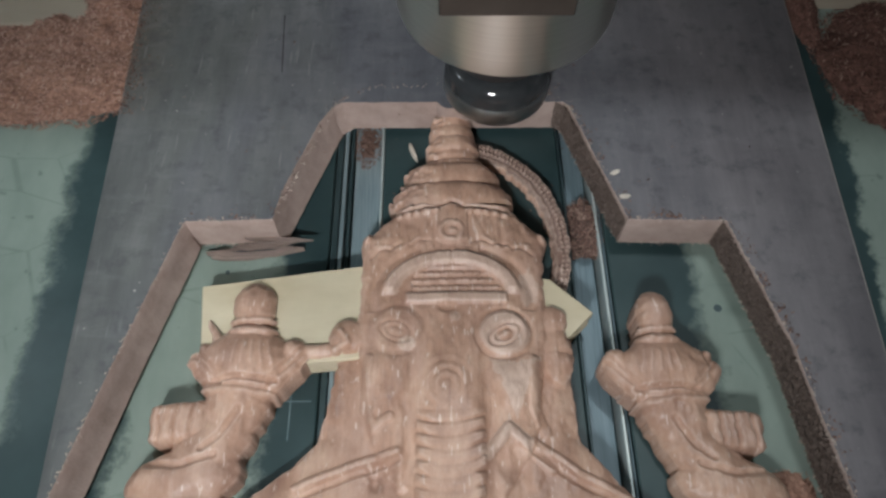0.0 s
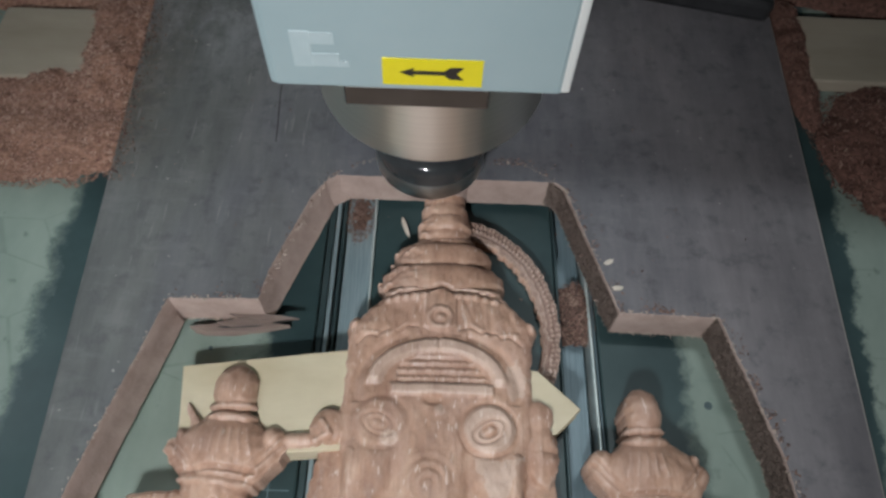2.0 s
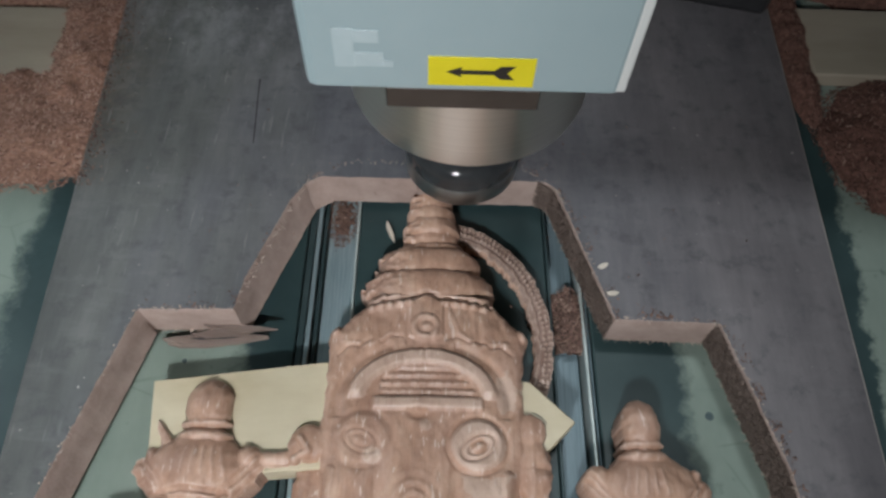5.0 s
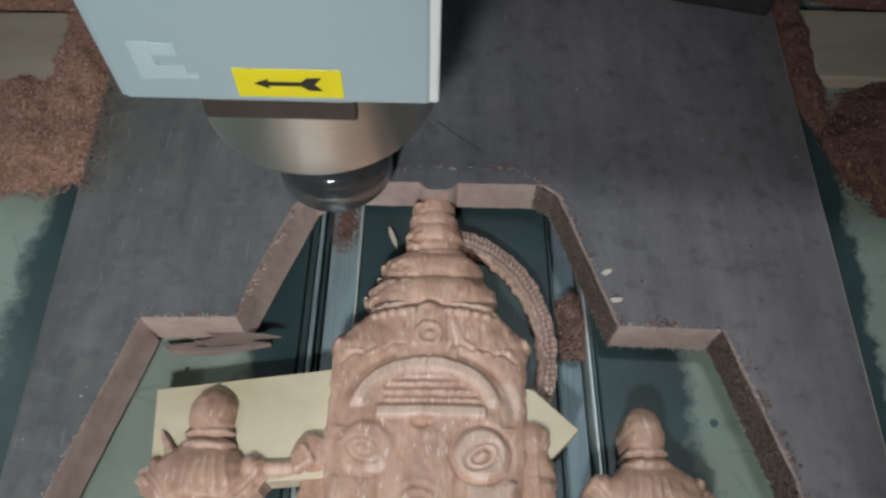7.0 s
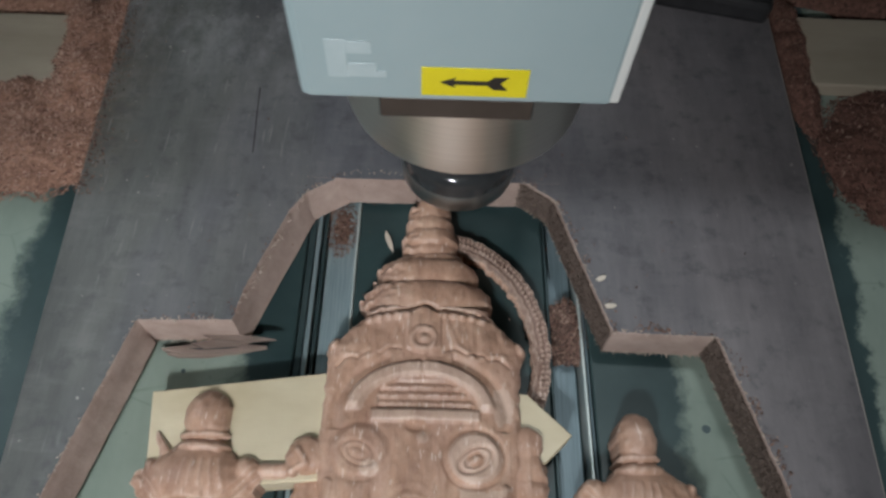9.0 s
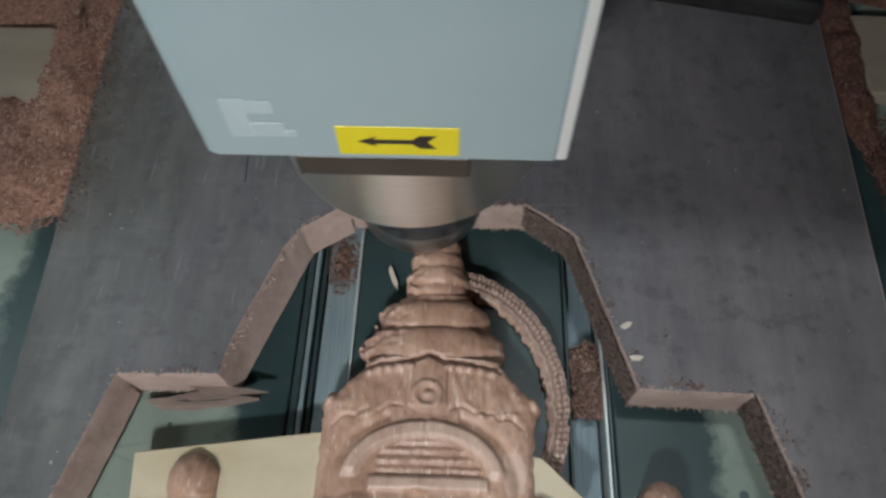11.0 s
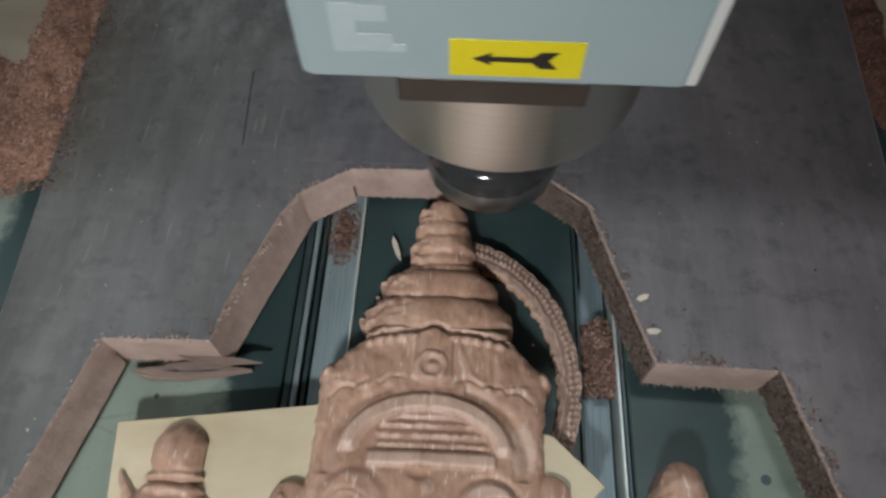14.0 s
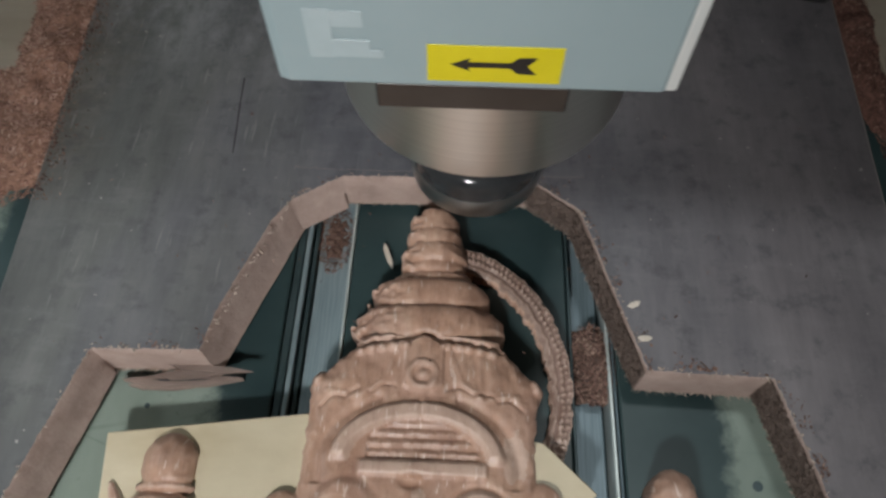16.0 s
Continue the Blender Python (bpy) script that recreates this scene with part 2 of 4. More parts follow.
BRIGHT = simple("worn_bright_lip", (0.42, 0.50, 0.50), (0.62, 0.68, 0.66), 0.35, 60, 0.3, (8, 1, 1), 0.1)
DULL_ALU = simple("dull_rail", (0.115, 0.170, 0.195), (0.20, 0.265, 0.295), 0.5, 40, 0.2, (30, 1, 1), 0.1)
# Dark metal whose colour holds the shade inside slots and holes.
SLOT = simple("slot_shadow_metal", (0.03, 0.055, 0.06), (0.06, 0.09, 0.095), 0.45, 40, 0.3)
YELLOW = simple("yellow_vinyl", (0.60, 0.52, 0.012), (0.66, 0.57, 0.02), 0.38, 90, 0, (1, 1, 1), 0.03)
# Worn right edge; the light it catches is put into the pale colour.
WORN_LIT = simple("worn_lit_edge", (0.26, 0.24, 0.22), (0.42, 0.38, 0.35), 0.6, 120, 0, (1, 0.2, 1), 0.3)
PALE_LINE = simple("scribed_plastic", (0.12, 0.18, 0.19), (0.17, 0.24, 0.25), 0.6, 200)
FIBRE = simple("torn_wood_fibre", (0.34, 0.26, 0.21), (0.56, 0.47, 0.40), 0.8, 300)
SCORE = simple("dark_score_slit", (0.03, 0.03, 0.034), (0.06, 0.06, 0.065), 0.8, 300)
INK = simple("black_print", (0.012, 0.012, 0.012), (0.025, 0.022, 0.02), 0.45, 90)
DECAL = simple("worn_white_decal", (0.33, 0.41, 0.43), (0.38, 0.46, 0.48), 0.4, 120, 0, (1, 1, 1), 0.05)
PLY = simple("pale_plywood", (0.46, 0.38, 0.24), (0.70, 0.63, 0.47), 0.42, 22, 0, (0.5, 1, 1), 0.15)
BATTEN = simple("dusty_batten", (0.28, 0.24, 0.185), (0.42, 0.365, 0.29), 0.7, 25, 0, (0.3, 1, 1), 0.2)
WALLS = simple("workshop_plaster", (0.16, 0.17, 0.17), (0.22, 0.23, 0.23), 0.9, 3)


# ---- building helpers ----
def mesh(name, verts, faces, *mats, smooth=False, slots=None):
    me = bpy.data.meshes.new(name)
    me.from_pydata([tuple(v) for v in verts], [], [tuple(f) for f in faces])
    for m in mats:
        me.materials.append(m)
    if slots is not None:
        me.polygons.foreach_set("material_index", slots)
    if smooth:
        me.polygons.foreach_set("use_smooth", [True] * len(me.polygons))
    me.update()
    return me


def part(name, me, parent, label=""):
    ob = new(name, me)
    ob.parent = parent
    return tagged(ob, label)


def box_data(name, lo, hi, mat, bevel=0.0, segments=2):
    bm = bmesh.new()
    bmesh.ops.create_cube(bm, size=1)
    for v in bm.verts:
        v.co = Vector([lo[i] + (hi[i] - lo[i]) * (v.co[i] + 0.5) for i in range(3)])
    if bevel:
        bmesh.ops.bevel(bm, geom=bm.edges[:], offset=bevel, segments=segments, affect="EDGES", profile=0.5)
    me = bpy.data.meshes.new(name)
    bm.to_mesh(me)
    bm.free()
    me.materials.append(mat)
    return me


def lathe_data(name, profile, mat, steps=64, centre=(0, 0)):
    """A turned body from (radius, height) pairs."""
    verts, faces = [], []
    for r, z in profile:
        for k in range(steps):
            a = 2 * math.pi * k / steps
            verts.append((centre[0] + r * math.cos(a), centre[1] + r * math.sin(a), z))
    for i in range(len(profile) - 1):
        for k in range(steps):
            j = (k + 1) % steps
            faces.append((i * steps + k, i * steps + j, (i + 1) * steps + j, (i + 1) * steps + k))
    faces.append(tuple(range(steps))[::-1])
    faces.append(tuple((len(profile) - 1) * steps + k for k in range(steps)))
    me = mesh(name, verts, faces, mat, smooth=True)
    me.set_sharp_from_angle(angle=radians(35))
    return me


def prism_data(name, outline, z0, z1, mat):
    n = len(outline)
    verts = [(x, y, z0) for x, y in outline] + [(x, y, z1) for x, y in outline]
    faces = [tuple(range(n))[::-1], tuple(range(n, 2 * n))]
    faces += [(k, (k + 1) % n, n + (k + 1) % n, n + k) for k in range(n)]
    return mesh(name, verts, faces, mat)


FLOOR = -0.0235         # the bed's face; the board's face is 0


# ---- the room and the machine bed ----
def room():
    for name, lo, hi in (("wall_north", (-2.6, 2.5, -0.9), (2.6, 2.6, 2.6)), ("wall_south", (-2.6, -2.6, -0.9), (2.6, -2.5, 2.6)),
                         ("wall_west", (-2.6, -2.5, -0.9), (-2.5, 2.5, 2.6)), ("wall_east", (2.5, -2.5, -0.9), (2.6, 2.5, 2.6)),
                         ("ceiling", (-2.6, -2.6, 2.6), (2.6, 2.6, 2.7)), ("floor", (-2.6, -2.6, -1.0), (2.6, 2.6, -0.9))):
        tagged(new(name, box_data(name, lo, hi, WALLS)), "plain grey plastered workshop " + name.split("_")[0], name.split("_")[0], kind="structure")


def machine_bed():
    bed = tagged(new("machine_bed"), "router bed of dark teal sheets with aluminium slot rails", "machine bed", kind="structure")
    slots = ((-0.0580, -0.0340), (0.0520, 0.0700))
    edges = [-0.90, slots[0][0], slots[0][1], slots[1][0], slots[1][1], 0.90]
    for a, b in zip(edges[0::2], edges[1::2]):
        part("bed_sheet", box_data("bed_sheet", (a, -0.75, FLOOR - 0.02), (b, 0.75, FLOOR), BED, 0.0006, 1), bed)
    part("base_frame", box_data("base_frame", (-0.88, -0.73, -0.90), (0.88, 0.73, FLOOR - 0.031), PAINT, 0.004, 1), bed, "grey steel machine base")
    # SLOT rows are dark strips in place of the shaded gaps.
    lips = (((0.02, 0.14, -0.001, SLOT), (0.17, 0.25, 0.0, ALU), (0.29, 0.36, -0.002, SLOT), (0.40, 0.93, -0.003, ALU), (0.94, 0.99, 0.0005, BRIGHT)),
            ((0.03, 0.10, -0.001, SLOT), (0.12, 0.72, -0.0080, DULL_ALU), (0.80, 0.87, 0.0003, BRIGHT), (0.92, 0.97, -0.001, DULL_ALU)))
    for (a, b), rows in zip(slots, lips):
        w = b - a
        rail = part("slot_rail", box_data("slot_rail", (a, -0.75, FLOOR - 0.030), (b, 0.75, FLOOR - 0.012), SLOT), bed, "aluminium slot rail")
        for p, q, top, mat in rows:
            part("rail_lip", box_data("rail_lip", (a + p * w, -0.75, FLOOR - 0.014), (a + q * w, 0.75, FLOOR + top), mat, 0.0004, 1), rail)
    for lo, hi in (((-0.0692, -0.088), (-0.0688, -0.054)), ((-0.0780, -0.0722), (-0.0605, -0.0718))):
        part("scribed_line", box_data("scribed_line", (*lo, FLOOR - 0.001), (*hi, FLOOR + 0.0001), PALE_LINE), bed, "pale scribed line")
    # Flat dark discs stand for the shade down the bolt holes.
    for x, y, r in ((0.1155, -0.0315, 0.0018), (0.098, -0.094, 0.0012), (-0.103, -0.012, 0.0010)):
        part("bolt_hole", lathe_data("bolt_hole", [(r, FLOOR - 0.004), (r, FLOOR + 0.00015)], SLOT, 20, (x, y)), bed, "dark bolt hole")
    return bed


# Unseen beam, placed so that its shadow edge falls across the board.
def gantry():
    ob = tagged(new("gantry_beam"), "grey steel gantry beam above the board, carrying the spindle", "gantry beam")
    part("beam", box_data("beam", (-0.80, 0.135, 0.205), (0.80, 0.290, 0.400), PAINT, 0.004, 2), ob)
    for x in (-0.80, 0.80):
        part("upright", box_data("upright", (x - 0.05, 0.150, FLOOR), (x + 0.05, 0.280, 0.400), PAINT, 0.004, 2), ob)
    part("guide_rail", box_data("guide_rail", (-0.75, 0.1160, 0.290), (0.75, 0.1350, 0.320), STEEL, 0.002, 1), ob, "steel guide rail")


room()
machine_bed()
gantry()


# ---- the board with its sawn opening ----
OPENING = [(-0.117, 0), (-0.079, 0.001), (-0.0565, 0.064), (-0.038, 0.0762), (0.036, 0.0775), (0.0545, 0.0640), (0.0745, 0), (0.117, -0.001),
           (0.1315, -0.057), (0.139, -0.117), (0.150, -0.21), (0.120, -0.30), (-0.120, -0.30), (-0.160, -0.21), (-0.146, -0.114), (-0.1325, -0.058)]


UNDER = -0.0190         # the cut's lower lip; the board is relieved under it


def board():
    """The board: rings of points round the opening, then out to its four sides."""
    pts = []
    n = len(OPENING)
    for i in range(n):
        a, b = Vector(OPENING[i]), Vector(OPENING[(i + 1) % n])
        k = max(2, int((b - a).length / 0.0010))
        side = Vector((b.y - a.y, a.x - b.x)).normalized()
        for s in range(k):
            p = a.lerp(b, s / k)
            w = noise.noise(Vector((p.x * 260, p.y * 260, 3))) * 0.00015 + noise.noise(Vector((p.x * 90, p.y * 90, 8))) * 0.0002
            pts.append((p + side * w, side))
    def rim(p):
        """The board's outer edge on the ray from the middle through p."""
        c = Vector((0, -0.05))
        d = p - c
        best = 9
        for (nx, ny, off) in ((1, -0.042, 0.1712), (-1, -0.045, 0.156), (0, 1, 0.42), (0, -1, 0.55)):
            v = nx * d.x + ny * d.y
            if v > 1e-9:
                best = min(best, (off - nx * c.x - ny * c.y) / v)
        return c + d * best
    m = len(pts)
    rows = []
    jag = [noise.noise(Vector((p.x * 700, p.y * 700, 5))) for p, s in pts]
    rows.append([(p.x - s.x * 0.008, p.y - s.y * 0.008, FLOOR) for p, s in pts])
    rows.append([(p.x - s.x * 0.007, p.y - s.y * 0.007, UNDER) for p, s in pts])
    lean = [0.0022 if s.x > 0.5 else 0.0 for p, s in pts]
    rows.append([(p.x + s.x * q, p.y + s.y * q, UNDER - 0.0005 * abs(j)) for (p, s), j, q in zip(pts, jag, lean)])
    open_out = [0.0024 * min(1.0, max(0.0, (p.y - 0.001) / 0.014), max(0.0, (0.064 - p.y) / 0.010)) if s.x > 0.5 else 0.0 for p, s in pts]
    for z, flat, torn, share in ((-0.012, 0.0004, 0.0, 0.4), (-0.0012, 0.0, 0.0002, 0.95), (0.0, 0.0007, 0.0005, 1.0)):
        rows.append([(p.x - s.x * (flat + torn * j + share * w), p.y - s.y * (flat + torn * j + share * w), z) for (p, s), j, w in zip(pts, jag, open_out)])
    outer = [rim(p) for p, s in pts]
    rows.append([(q.x - (0.0012 if q.x > 0 else -0.0012), q.y, 0.0) for q in outer])
    rows.append([(q.x, q.y, -0.0010) for q in outer])
    rows.append([(q.x, q.y, FLOOR) for q in outer])
    verts = [v for r in rows for v in r]
    faces, slots = [], []
    for i in range(len(rows)):
        j = (i + 1) % len(rows)
        for k in range(m):
            l = (k + 1) % m
            faces.append((i * m + k, j * m + k, j * m + l, i * m + l))
            slots.append(1 if i < 5 else 2 if i == 6 and outer[k].x > 0 else 0)
    me = mesh("carved_board", verts, faces, WEATHERED, CUT, WORN_LIT, slots=slots)
    bm = bmesh.new()
    bm.from_mesh(me)
    bmesh.ops.recalc_face_normals(bm, faces=bm.faces)
    bm.to_mesh(me)
    bm.free()
    me.polygons.foreach_set("use_smooth", [True] * len(me.polygons))
    me.set_sharp_from_angle(angle=radians(40))
    ob = tagged(new("wooden_board", me), "thick dark weathered wooden board with an outline sawn through it", "board")
    # torn fibres along both edges of the cut
    rng = random.Random(4)
    v, f = [], []
    for k in range(m):
        p, s = pts[k]
        if p.y < -0.13:
            continue
        for z, chance in ((0.0, 0.55), (UNDER + 0.0005, 1.0)):
            if rng.random() > chance:
                continue
            ln, wd = rng.uniform(0.0006, 0.0028) * (1.0 if z == 0 else 1.15), rng.uniform(0.00015, 0.0005)
            ang = math.atan2(s.y, s.x) + rng.uniform(-1.2, 1.2)
            back = rng.uniform(-0.0022, 0.0) if z == 0 else 0.0
            d = Vector((math.cos(ang), math.sin(ang)))
            o = Vector((p.x, p.y)) + s * back
            q, e = o + d * ln, Vector((-d.y, d.x)) * wd
            up = rng.uniform(0.0002, 0.0012)
            b = len(v)
            v += [(o.x - e.x, o.y - e.y, z), (o.x + e.x, o.y + e.y, z), (q.x, q.y, z + up), (o.x, o.y, z + wd)]
            f += [(b, b + 1, b + 2), (b + 1, b + 3, b + 2), (b + 3, b, b + 2)]
    fib = part("torn_fibres", mesh("torn_fibres", v, f, FIBRE), ob, "pale torn wood fibres on the cut edge")
    fib["kind"] = "stuff"
    # small dark brown flakes over the cut faces turned towards -x
    v, f = [], []
    flaked = [(p, s) for p, s in pts if s.x < -0.5 and p.y > -0.17]
    while len(f) < 20000:
        p, s = rng.choice(flaked)
        z = UNDER + 0.0008 + (-UNDER - 0.0009) * rng.random() ** 0.8
        along = Vector((-s.y, s.x))
        a, ln, wd = rng.uniform(0, 6.28), rng.uniform(0.0003, 0.0008), rng.uniform(0.0002, 0.0004)
        o = p + s * (0.0006 + rng.uniform(0.0, 0.0006)) + along * rng.uniform(-0.0006, 0.0006)
        b = len(v)
        for e, w in ((-ln, -wd), (ln, -wd), (ln, wd), (-ln, wd)):
            h, up = e * math.cos(a) - w * math.sin(a), e * math.sin(a) + w * math.cos(a)
            q = o + along * h + s * rng.uniform(-0.0003, 0.0005)
            v.append((q.x, q.y, min(z + up, 0.0002)))
        f.append((b, b + 1, b + 2, b + 3))
    dust = part("wall_flakes", mesh("wall_flakes", v, f, DARK_FLAKES), ob, "dark brown flakes over the cut face")
    dust["kind"] = "stuff"
    return ob


BOARD = board()


def scratch(points, wide):
    """A dark scored line, a hair proud of the board's face."""
    v, f = [], []
    for (ax, ay), (bx, by) in zip(points, points[1:]):
        d = Vector((bx - ax, by - ay)).normalized()
        e = Vector((-d.y, d.x)) * wide / 2
        b = len(v)
        v += [(ax - e.x, ay - e.y, 0.0001), (bx - e.x * 0.6, by - e.y * 0.6, 0.0001), (bx + e.x * 0.6, by + e.y * 0.6, 0.0001), (ax + e.x, ay + e.y, 0.0001)]
        f.append((b, b + 1, b + 2, b + 3))
    part("scratch", mesh("scratch", v, f, SCORE), BOARD, "dark scored line")


scratch([(0.000, 0.105), (0.010, 0.0965), (0.020, 0.0885), (0.027, 0.0835)], 0.0007)
scratch([(-0.0862, 0.126), (-0.0855, 0.112), (-0.0845, 0.098), (-0.0838, 0.086)], 0.0009)


def uncut_strip():
    """The rest of the far edge, which the cutter works back into the board."""
    x0, x1, y0, y1 = -0.0545, 0.0545, 0.0668, 0.0858
    n = 110
    front = []
    for k in range(n + 1):
        x = x0 + (x1 - x0) * k / n
        tab = max(0.0, 1 - ((x - 0.001) / 0.0085) ** 4) * 0.0038
        front.append((x, y0 - tab + 0.0005 * noise.noise(Vector((x * 170, 2, 2)))))
    outline = front + [(x1 + 0.003, y0 + 0.0005), (x1 + 0.002, y1), (x0 - 0.002, y1), (x0 - 0.003, y0 + 0.0005)]
    k = len(outline)
    verts = [(x, y, UNDER - 0.0003) for x, y in outline] + [(x, y, 0.00012) for x, y in outline]
    faces = [tuple(range(k))[::-1], tuple(range(k, 2 * k))] + [(i, (i + 1) % k, k + (i + 1) % k, k + i) for i in range(k)]
    me = mesh("uncut_strip", verts, faces, WEATHERED, CUT, slots=[0, 0] + [1] * k)
    return tagged(new("uncut_strip", me), "rough uncut edge of the board being milled away", "wood edge")


STRIP = uncut_strip()


# ---- the carved figure: one relief, in millimetres over the bed ----
def figure():
    step = 0.52
    xs = np.arange(-132, 132.01, step)
    ys = np.arange(-268, 75.8, step)
    X, Y = np.meshgrid(xs, ys)

    def smooth_noise(sx, sy, seed):
        r = np.random.RandomState(seed)
        gx, gy = int((xs[-1] - xs[0]) / sx) + 3, int((ys[-1] - ys[0]) / sy) + 3
        g = r.uniform(-1, 1, (gy, gx))
        fx, fy = (X - xs[0]) / sx, (Y - ys[0]) / sy
        ix, iy = fx.astype(int), fy.astype(int)
        ax, ay = fx - ix, fy - iy
        ax, ay = ax * ax * (3 - 2 * ax), ay * ay * (3 - 2 * ay)
        return (g[iy, ix] * (1 - ax) + g[iy, ix + 1] * ax) * (1 - ay) + (g[iy + 1, ix] * (1 - ax) + g[iy + 1, ix + 1] * ax) * ay

    # chipped outline: more of it on one side of the headdress
    chip = smooth_noise(1.6, 1.6, 5) * 0.5 + smooth_noise(4, 2.5, 6) * 0.7
    crag = np.floor(smooth_noise(2.6, 1.7, 8) * 3) / 3
    chip = np.where((X < -5) & (Y > 10), chip * 1.0 + crag * 1.7, chip * 0.6)
    PX, PY = X + chip, Y + smooth_noise(3, 3, 7) * 0.4
    Z = np.full(X.shape, -1.0)

    def add(h):
        np.maximum(Z, h, out=Z)

    def dome(cx, cy, rx, ry, h0, h1, turn=0.0, flat=2.0):
        c, s = math.cos(radians(turn)), math.sin(radians(turn))
        u, v = ((PX - cx) * c + (PY - cy) * s) / rx, (-(PX - cx) * s + (PY - cy) * c) / ry
        d = np.abs(u) ** flat + np.abs(v) ** flat
        return np.where(d < 1, h0 + (h1 - h0) * np.sqrt(np.clip(1 - d, 0, 1)), -1.0)

    def limb(ax, ay, bx, by, ra, rb, h0, ha, hb):
        dx, dy = bx - ax, by - ay
        t = np.clip(((PX - ax) * dx + (PY - ay) * dy) / (dx * dx + dy * dy), 0, 1)
        r = ra + (rb - ra) * t
        d = ((PX - ax - t * dx) ** 2 + (PY - ay - t * dy) ** 2) / (r * r)
        return np.where(d < 1, h0 + (ha + (hb - ha) * t - h0) * np.sqrt(np.clip(1 - d, 0, 1)), -1.0)

    def belt(profile, top, base=7.0, power=2.6):
        """A body whose left and right edge follow (y, left, right) rows."""
        rows = sorted(profile)
        yy = [r[0] for r in rows]
        left, right = np.interp(PY, yy, [r[1] for r in rows]), np.interp(PY, yy, [r[2] for r in rows])
        u = np.abs((PX - (left + right) / 2) / ((right - left) / 2))
        inside = (PY > yy[0]) & (PY < yy[-1]) & (u < 1)
        return np.where(inside, base + (top - base) * np.clip(1 - u ** power, 0, 1) ** 0.5, -1.0)

    def ridge(points, r, h):
        """Raised cord along a line."""
        out = np.zeros(X.shape)
        for (ax, ay), (bx, by) in zip(points, points[1:]):
            dx, dy = bx - ax, by - ay
            t = np.clip(((X - ax) * dx + (Y - ay) * dy) / (dx * dx + dy * dy), 0, 1)
            d = np.hypot(X - ax - t * dx, Y - ay - t * dy) / r
            out = np.maximum(out, np.where(d < 1, h * np.sqrt(np.clip(1 - d * d, 0, 1)), 0))
        return out

    def ring(cx, cy, rx, ry, wide, h):
        d = (np.hypot((X - cx) / rx, (Y - cy) / ry) - 1) * min(rx, ry) / wide
        return np.where(np.abs(d) < 1, h * np.sqrt(np.clip(1 - d * d, 0, 1)), 0)

    # halo of fine teeth behind the headdress
    ang = np.degrees(np.arctan2((Y + 3) / 53.5, (X - 5) / 43.2))
    rad = (np.hypot((PX - 5) / 43.2, (PY + 3) / 53.5) - 1) * 44
    inner = -4.6 + 0.9 * smooth_noise(1.3, 1.3, 15)
    halo = np.where((rad < 3.9) & (rad > inner) & (ang < 86) & (ang > -40), 6.4 + 1.1 * np.clip(1 - np.abs(rad / 4.6) ** 3, 0, 1) - 0.35 * np.clip(-rad - 1.5, 0, 4), -1.0)
    teeth = np.cos(np.radians(ang) * 140 + np.where(rad > 1.4, 0.0, 1.6)) * (0.6 + 0.5 * smooth_noise(5, 5, 16))
    halo += np.where(halo > 0, 0.75 * teeth * ((rad > -0.6) & (rad < 3.0)) - 1.0 * np.exp(-((rad + 1.2) / 0.5) ** 2) - 0.9 * np.exp(-((rad - 1.4) / 0.4) ** 2) - 0.4 * np.exp(-((rad - 3.1) / 0.4) ** 2) + 0.25 * smooth_noise(1.2, 2.5, 17), 0)
    ringed = halo > 0
    add(halo)

    # body below the head
    add(belt([(-268, -60, 55), (-200, -88, 80), (-150, -84, 76), (-118, -88, 72), (-112, -80, 64), (-101, -65, 55), (-91, -55, 47), (-80, -53, 46.5), (-75, -52.5, 46), (-61, -49.5, 45), (-52, -52, 48), (-46, -49, 46), (-42, -44, 40)], 15.0, 8.0, 3.0))
    # head
    add(belt([(-135, -16, 8), (-112, -24, 18), (-98, -32, 27), (-88, -35.5, 30.5), (-75, -37, 32), (-62, -39, 35), (-52, -41.5, 37.5), (-37, -41, 37), (-17, -41, 37.5), (-6, -40.5, 39), (-3, -37, 37), (9, -27, 25.5), (12, -26.5, 25)], 19.8, 13.8, 3.4))
    # headdress tiers
    for y0, y1, l, r, h in ((55.5, 68.8, -11.0, 9.0, 17.0), (50.5, 59.5, -12.6, 10.8, 17.5), (44, 52.6, -13.6, 12.2, 18), (40, 47, -13, 11.8, 16.5), (35.5, 40.5, -15.5, 14.8, 16), (24.0, 36.5, -24.0, 21.5, 19), (10.8, 24.8, -29.5, 27.5, 20.5)):
        c, w, ym, hh = (l + r) / 2, (r - l) / 2, (y0 + y1) / 2, (y1 - y0) / 2
        v = np.clip(1 - np.abs((PY - ym) / hh) ** 2.4, 0, 1)
        taper = 0.62 if y1 > 68 else 0.20
        u = np.abs(PX - c) / (w * (1 - taper + taper * np.sqrt(v)))
        add(np.where((np.abs(PY - ym) < hh) & (u < 1), 6 + (h - 6) * np.clip(1 - u ** 2.4, 0, 1) ** 0.5 * (0.78 + 0.22 * np.sqrt(v)), -1.0))
    # ear tips and ear scrolls
    for s, cx in ((-1, -38.5), (1, 37.0)):
        add(dome(cx, -5, 3.2, 4.6, 8, 17.5, 25 * s))
    add(dome(-45.0, -49.5, 8, 7.2, 13.8, 17.5, 15))
    add(dome(39.5, -58, 7.2, 13, 13.8, 17, 4))
    add(dome(38.5, -44, 6.5, 8.0, 13.8, 16.5, -25))
    add(limb(-66, -56, -50, -55, 2.9, 2.9, 13.6, 15.5, 15.5))

    on = Z > 10
    D = np.zeros(X.shape)
